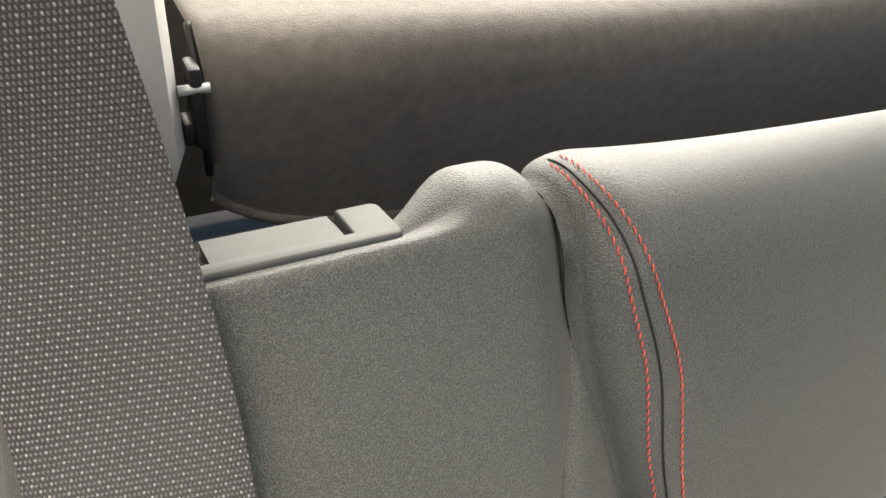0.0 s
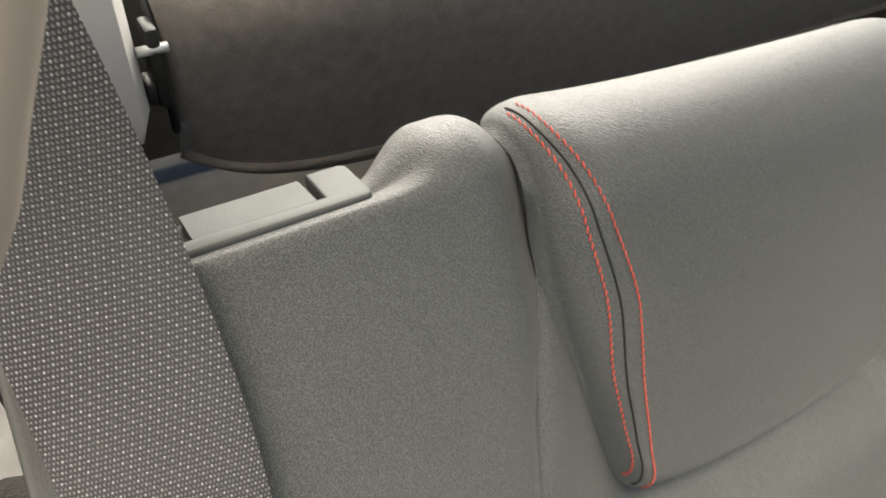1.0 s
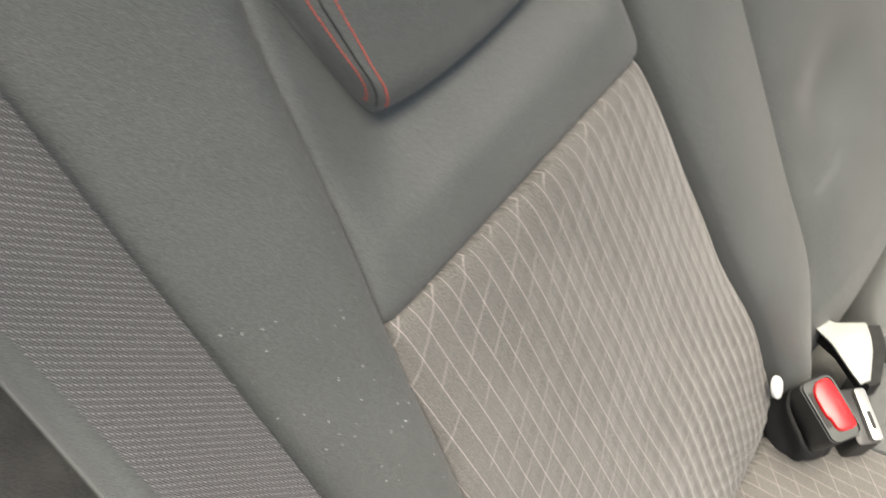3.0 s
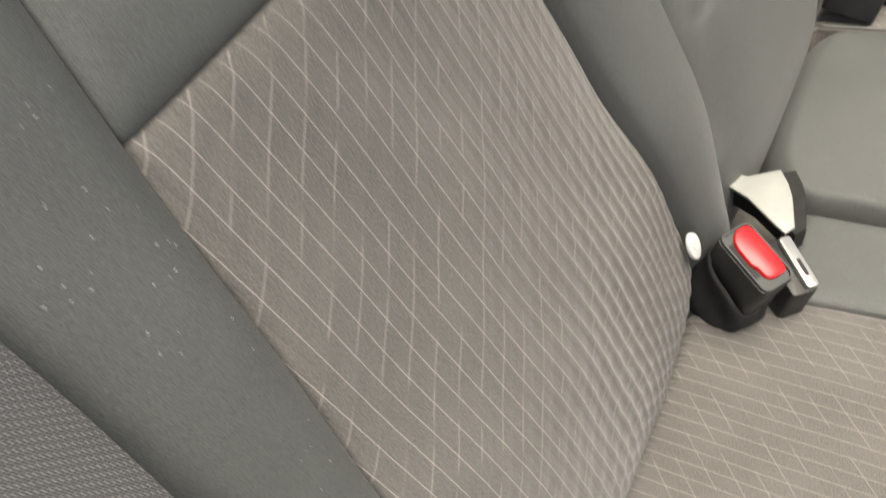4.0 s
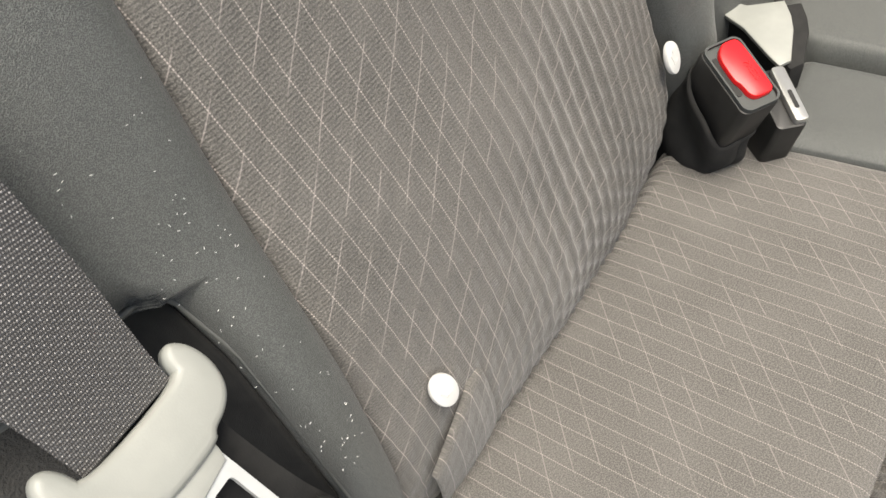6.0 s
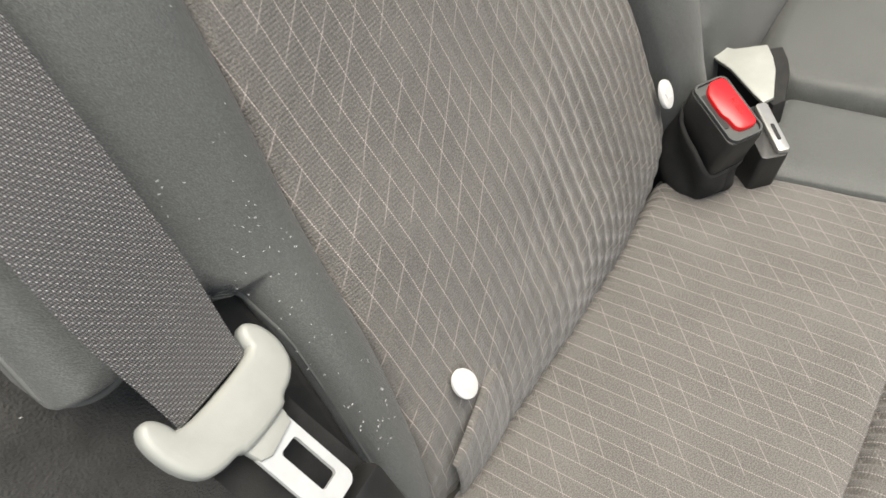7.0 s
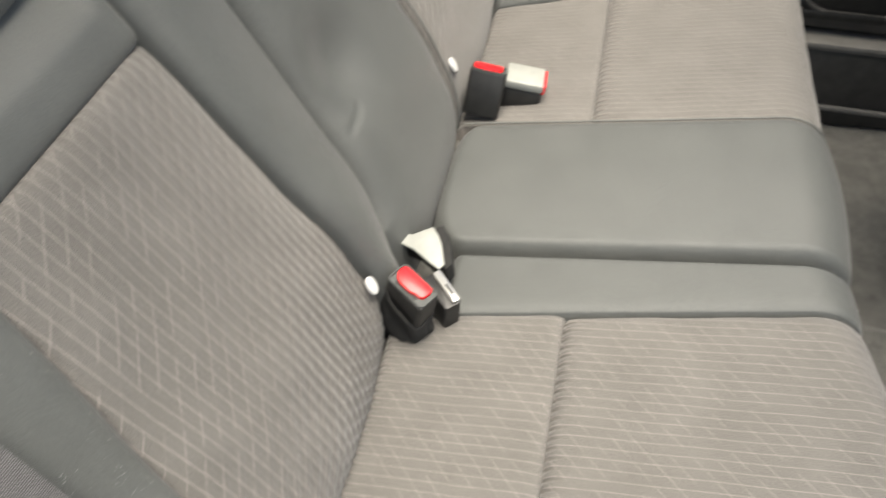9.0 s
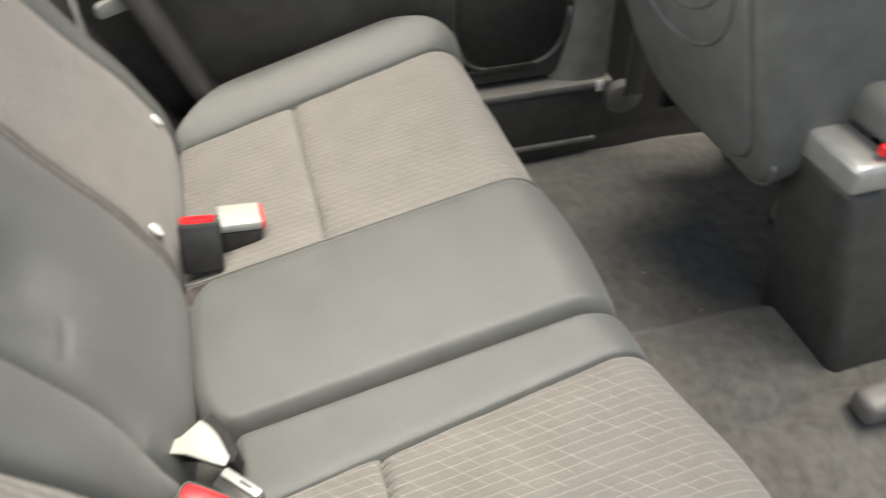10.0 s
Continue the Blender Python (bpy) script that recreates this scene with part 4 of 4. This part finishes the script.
# ---- cream pillar trim at the door opening ----
def pillar_trim():
    pts = spline([(-0.668, 0.285, 0.80), (-0.640, 0.222, 0.895), (-0.612, 0.176, 0.953), (-0.5980, 0.166, 0.977), (-0.5890, 0.165, 0.993), (-0.5825, 0.165, 1.0085), (-0.5755, 0.165, 1.0195), (-0.5665, 0.165, 1.05), (-0.56, 0.150, 1.13), (-0.545, 0.10, 1.25), (-0.54, 0.05, 1.35)], 90)
    t = np.linspace(0, 1, 90)
    r = 0.0046 + 0.005 * np.exp(-((t - 0.12) / 0.08) ** 2) + 0.006 * sstep(0.6, 1.0, t)
    ob = tube("pillar_trim", pts, r, CREAM, None, "", 18)
    tagged(ob, "cream plastic pillar trim at the rear door opening", kind="structure")


pillar_trim()


# ---- far side: door, sill, pillar, belt anchor ----
def far_door():
    d = thing("rear_door", "dark plastic rear door lining with a deep pocket", "car door")
    part("lining", box_bm((0.05, 1.02, 0.62), (0.745, -0.33, 0.54), 0.015, 2), DARKTRIM, d)
    # oval pocket with a raised rim
    m = axes(Vector((0.7195, -0.690, 0.390)), (0, -1, 0), (0, 0, 1))
    rimpts = [(0.125 * math.copysign(abs(math.cos(a)) ** 0.7, math.cos(a)), 0.125 * math.copysign(abs(math.sin(a)) ** 0.7, math.sin(a))) for a in np.linspace(0, 2 * np.pi, 60)]
    ring = [m @ Vector((x, y, 0.0)) for x, y in rimpts]
    tube("pocket_rim", ring, 0.006, DARKTRIM, d, "glossy dark pocket rim", 8)
    part("pocket_panel", outline_bm([(x * 0.93, y * 0.93) for x, y in rimpts[:-1]], 0.006, 0.002, m @ pose(0, 0, 0.001)), BLACK, d, "black pocket panel")
    part("armrest", box_bm((0.06, 0.52, 0.06), (0.715, -0.28, 0.60), 0.02, 3), DARKTRIM, d, "dark armrest")
    part("lower_rib", box_bm((0.02, 0.70, 0.022), (0.722, -0.40, 0.265), 0.008, 2), BLACK, d, "dark ridge along the lining")


far_door()
slab("far_wall", (0.03, 2.3, 0.90), (0.79, -0.55, 0.40), DARKTRIM, label="dark body side behind the far door lining")
sill = slab("far_sill", (0.06, 0.62, 0.14), (0.725, -0.60, 0.135), DARKTRIM, bevel=0.012, label="dark plastic sill panel")
slab("far_sill_step", (0.075, 0.64, 0.018), (0.722, -0.60, 0.214), GREYTRIM, bevel=0.006, label="grey ledge on top of the sill")
slab("far_sill_edge", (0.012, 0.62, 0.012), (0.692, -0.59, 0.072), GREYTRIM, bevel=0.004, label="grey edging strip along the carpet")


def far_pillar():
    """Centre pillar that flares out where it meets the sill."""
    def place(u, v, off):
        z = 0.16 + 1.2 * v
        flare = np.exp(-v / 0.05)
        y = -0.905 + (0.088 + 0.10 * flare) * u - 0.01 * flare
        x = 0.702 - 0.014 * np.sin(np.pi * u) + 0.02 * u + off
        return x, y, z
    ob = sheet("far_pillar", place, lambda u, v: (u, v), 24, 60, GREYTRIM, None, skirt=-0.05)
    tagged(ob, "grey plastic centre pillar flaring into the sill", kind="structure")


far_pillar()


def belt_anchor():
    a = thing("belt_anchor", "dark front belt anchor low on the pillar with a white tag", "belt anchor")
    m = axes(Vector((0.690, -0.965, 0.156)), (0, -1, 0), (0, 0, 1))
    part("boss", outline_bm([(0.045 * math.cos(t), 0.038 * math.sin(t)) for t in np.linspace(0, 2 * np.pi, 30, endpoint=False)], 0.03, 0.006, m @ pose(0, 0, -0.01)), GREYTRIM, a, "grey rounded boss")
    part("bolt", outline_bm([(0.014 * math.cos(t), 0.014 * math.sin(t)) for t in np.linspace(0, 2 * np.pi, 6, endpoint=False)], 0.012, 0.002, m @ pose(-0.012, -0.006, -0.018)), STEEL, a, "steel bolt head")
    part("webbing", box_bm((0.006, 0.046, 0.45), (0.684, -0.972, 0.40), 0.002), WEB, a, "dark belt webbing")
    part("tag", box_bm((0.003, 0.016, 0.026), (0.683, -0.888, 0.213), 0.001), WHITE, a, "small white label")


belt_anchor()


def far_belt():
    b = thing("far_seat_belt", "dark seat belt with bright tongue beside the far bolster", "seat belt")
    part("webbing", box_bm((0.047, 0.002, 0.62), (0.636, 0.085, 0.62), 0.0008, 1, None), WEB, b, "dark webbing")
    m = axes(Vector((0.645, 0.030, 0.530)), (0.6, -0.8, 0), (0.2, 0.1, -0.9))
    part("tongue_grip", outline_bm(rounded(0.064, 0.028, 0.010), 0.010, 0.002, m), GREYPLASTIC, b, "light grey tongue grip")
    part("tongue_plate", outline_bm(rounded(0.026, 0.045, 0.005, 5, 0.004, -0.030), 0.003, 0.0005, m @ pose(0, 0, -0.003)), STEEL, b, "bright steel latch plate")


far_belt()
farwing = tagged(part("far_arch_trim", box_bm((0.12, 0.05, 0.70), (0, 0, 0), 0.02, 3), DARKTRIM), "dark wheel arch trim on the far side", kind="structure")
farwing.matrix_world = Matrix.Translation([float(c) for c in back_xyz(0.68, 0.15, -0.07)]) @ Matrix.Rotation(-TH, 4, "X")
slab("far_belt_trim", (0.10, 0.03, 0.42), (0.675, -0.03, 0.47), DARKTRIM, bevel=0.01, label="dark trim behind the far bolster", rot=Matrix.Rotation(-0.35, 4, "X"))


# ---- windscreen pillars and the far rear pillar that carry the roof ----
for sx in (-1, 1):
    post = tube("front_pillar", spline([(sx * 0.70, -2.02, 0.88), (sx * 0.66, -1.62, 1.18), (sx * 0.56, -1.05, 1.365)], 24), 0.032, GREYTRIM, None, "", 12)
    tagged(post, "grey plastic windscreen pillar trim", kind="structure")
post = tube("far_rear_pillar", spline([(0.62, 0.52, 0.86), (0.61, 0.40, 1.12), (0.56, 0.22, 1.36)], 24), 0.034, PALE, None, "", 12)
tagged(post, "pale plastic rear pillar trim", kind="structure")


# ---- front seat seen from behind ----
def front_seat():
    f = thing("front_seat", "grey vinyl front seat seen from behind with a map pocket", "car seat")
    lean = 0.30
    m = Matrix.Translation((0.322, -0.970, 0.362)) @ Matrix.Rotation(radians(90) - lean, 4, "X")
    # outline: wide rounded lower corners
    w, h = 0.225, 0.62
    pts = []
    for k in range(13):
        a = radians(180 + 90 * k / 12)
        pts.append((-w + 0.07 + 0.07 * math.cos(a), 0.07 + 0.07 * math.sin(a)))
    for k in range(17):
        a = radians(270 + 90 * k / 16)
        pts.append((w - 0.17 + 0.17 * math.cos(a), 0.20 + 0.20 * math.sin(a)))
    pts += [(w, h), (-w, h)]
    part("back_shell", outline_bm(pts, 0.30, 0.030, m @ pose(0, 0, 0.20), 4), SEATGREY, f)
    # raised pocket panel on the rear face, its hem curving across
    inner = [(x * 0.86, y * 0.90 + 0.05) for x, y in pts]
    part("map_pocket", outline_bm(inner, 0.016, 0.007, m @ pose(0, 0, -0.094), 3), SEATGREY, f, "stretched grey vinyl map pocket")
    for rx, cy, ry in ((0.17, 0.36, 0.16), (0.15, 0.39, 0.13)):
        arc = [m @ Vector((rx * math.cos(a), cy + ry * math.sin(a), -0.110)) for a in np.linspace(math.pi, 2 * math.pi, 40)]
        tube("pocket_hem", arc, 0.0045, SEATGREY, f, "grey hem of the pocket", 8)
    tube("edge_welt", [m @ Vector((x * 0.99, y * 0.995 + 0.003, -0.086)) for x, y in pts[:31]], 0.004, SEATGREY, f, "sewn edge welt", 6)
    part("bracket", box_bm((0.05, 0.05, 0.17), (0.150, -0.985, 0.315), 0.012, 2), GREYTRIM, f, "grey plastic hinge cover")
    part("cushion", box_bm((0.44, 0.46, 0.14), (0.385, -1.24, 0.30), 0.04, 3), SEATGREY, f)
    for x in (0.23, 0.57):
        part("rail", box_bm((0.04, 0.30, 0.04), (x, -1.32, 0.06), 0.008, 2), BLACK, f, "dark seat rail")
    for k in (0, 1):
        part("side_support", box_bm((0.02, 0.12, 0.18), (0.185 if k == 0 else 0.585, -1.04, 0.29), 0.008), BLACK, f, "dark side cover")


front_seat()


# ---- centre console with armrest ----
def console():
    c = thing("centre_console", "dark centre console with silver rim and padded armrest", "centre console")
    bm = bmesh.new()
    v = [bm.verts.new(p) for p in ((-0.055, -0.988, 0.03), (0.151, -0.988, 0.03), (0.151, -1.7, 0.03), (-0.055, -1.7, 0.03), (-0.004, -0.908, 0.420), (0.151, -0.908, 0.420), (0.151, -1.7, 0.420), (-0.004, -1.7, 0.420))]
    for f in ((0, 1, 2, 3), (4, 5, 6, 7), (0, 1, 5, 4), (1, 2, 6, 5), (2, 3, 7, 6), (3, 0, 4, 7)):
        bm.faces.new([v[i] for i in f])
    bmesh.ops.recalc_face_normals(bm, faces=bm.faces)
    bmesh.ops.bevel(bm, geom=bm.edges[:], offset=0.018, segments=3, profile=0.5, affect="EDGES")
    part("body", bm, DARKTRIM, c)
    part("rim", box_bm((0.162, 0.070, 0.046), (0.0735, -0.938, 0.442), 0.010, 3), SILVER, c, "satin silver rim")
    part("armrest", box_bm((0.152, 0.34, 0.060), (0.0735, -1.130, 0.496), 0.022, 4), SEATGREY, c, "padded grey armrest")
    part("edge_light", box_bm((0.014, 0.05, 0.016), (0.010, -0.968, 0.478), 0.004, 2), RED, c, "small red marker")


console()


def near_carpet_lumps():
    """Rumpled mat edges and the seat rail covers in front of the near cushion."""
    t = thing("floor_mat", "rumpled dark grey carpet mat in the near footwell", "floor mat")
    def place(u, v, off):
        x = -0.62 + 0.56 * u
        y = -0.58 - 0.62 * v
        z = 0.042 + 0.018 * np.exp(-(((x + 0.16) / 0.05) ** 2 + ((y + 0.86) / 0.06) ** 2)) + 0.006 * np.exp(-((y + 0.80 + 0.4 * (x + 0.15)) / 0.035) ** 2) * sstep(-0.30, -0.2, x)
        z = z + 0.010 * np.sin(28 * x + 9 * y) * np.sin(17 * y) * sstep(-0.70, -0.85, y) + 0.014 * np.exp(-(((x + 0.10) / 0.05) ** 2 + ((y + 0.95) / 0.07) ** 2))
        return x, y, z + off
    sheet("mat", place, lambda u, v: (u, v), 90, 90, CARPET, t, skirt=0.01)
    rail = box_bm((0.05, 0.10, 0.05), (-0.125, -1.02, 0.085), 0.015, 3)
    part("rail_cover", rail, GREYTRIM, t, "grey plastic rail cover")


near_carpet_lumps()


# ---- lint and crumbs ----
def specks(name, label, n, spot, mat, seed, size=0.0011):
    rng = random.Random(seed)
    verts, faces = [], []
    for _ in range(n):
        o, up = spot(rng)
        a = rng.uniform(0, 6.28)
        leng = size * rng.uniform(0.4, 1.5)
        d = Vector((math.cos(a), math.sin(a), rng.uniform(-0.4, 0.4)))
        d = (d - up * d.dot(up)).normalized() * leng
        w = up.cross(d).normalized() * size * 0.35
        base = len(verts)
        for p in (o - d - w, o + d - w, o + d + w, o - d + w):
            verts.append(tuple(p + up * 0.0002))
        for p in (o - d * 0.6, o + d * 0.6):
            verts.append(tuple(p + up * (0.0002 + size * 0.5)))
        faces += [tuple(base + i for i in f) for f in ((0, 1, 5, 4), (2, 3, 4, 5), (1, 2, 5), (3, 0, 4))]
    ob = mesh_from(name, verts, faces, mat, None, "", None, False)
    return tagged(ob, label, "lint", kind="stuff")


def on_bolster(rng):
    s = 0.02 + 0.42 * rng.random()
    x = rng.uniform(-0.566, float(x_left(s)) - 0.008)
    return Vector([float(c) for c in back_xyz(x, s, 0.0042)]), Vector((0, -CT, ST))


specks("lint", "scattered pale lint on the dark bolster", 170, on_bolster, WHITE, 4, 0.00045)
specks("crumbs", "few pale crumbs on the dark carpet", 7, lambda r: (Vector((r.uniform(0.0, 0.6), r.uniform(-0.95, -0.6), 0.042)), Vector((0, 0, 1))), WHITE, 9, 0.0018)


def on_arch(rng):
    s = rng.uniform(-0.10, 0.16)
    x = rng.uniform(-0.76, -0.625)
    return Vector([float(c) for c in back_xyz(x, s, -0.058)]), Vector((0, -CT, ST))


specks("lint", "pale lint caught in the wheel arch carpet", 60, on_arch, WHITE, 12, 0.0006)
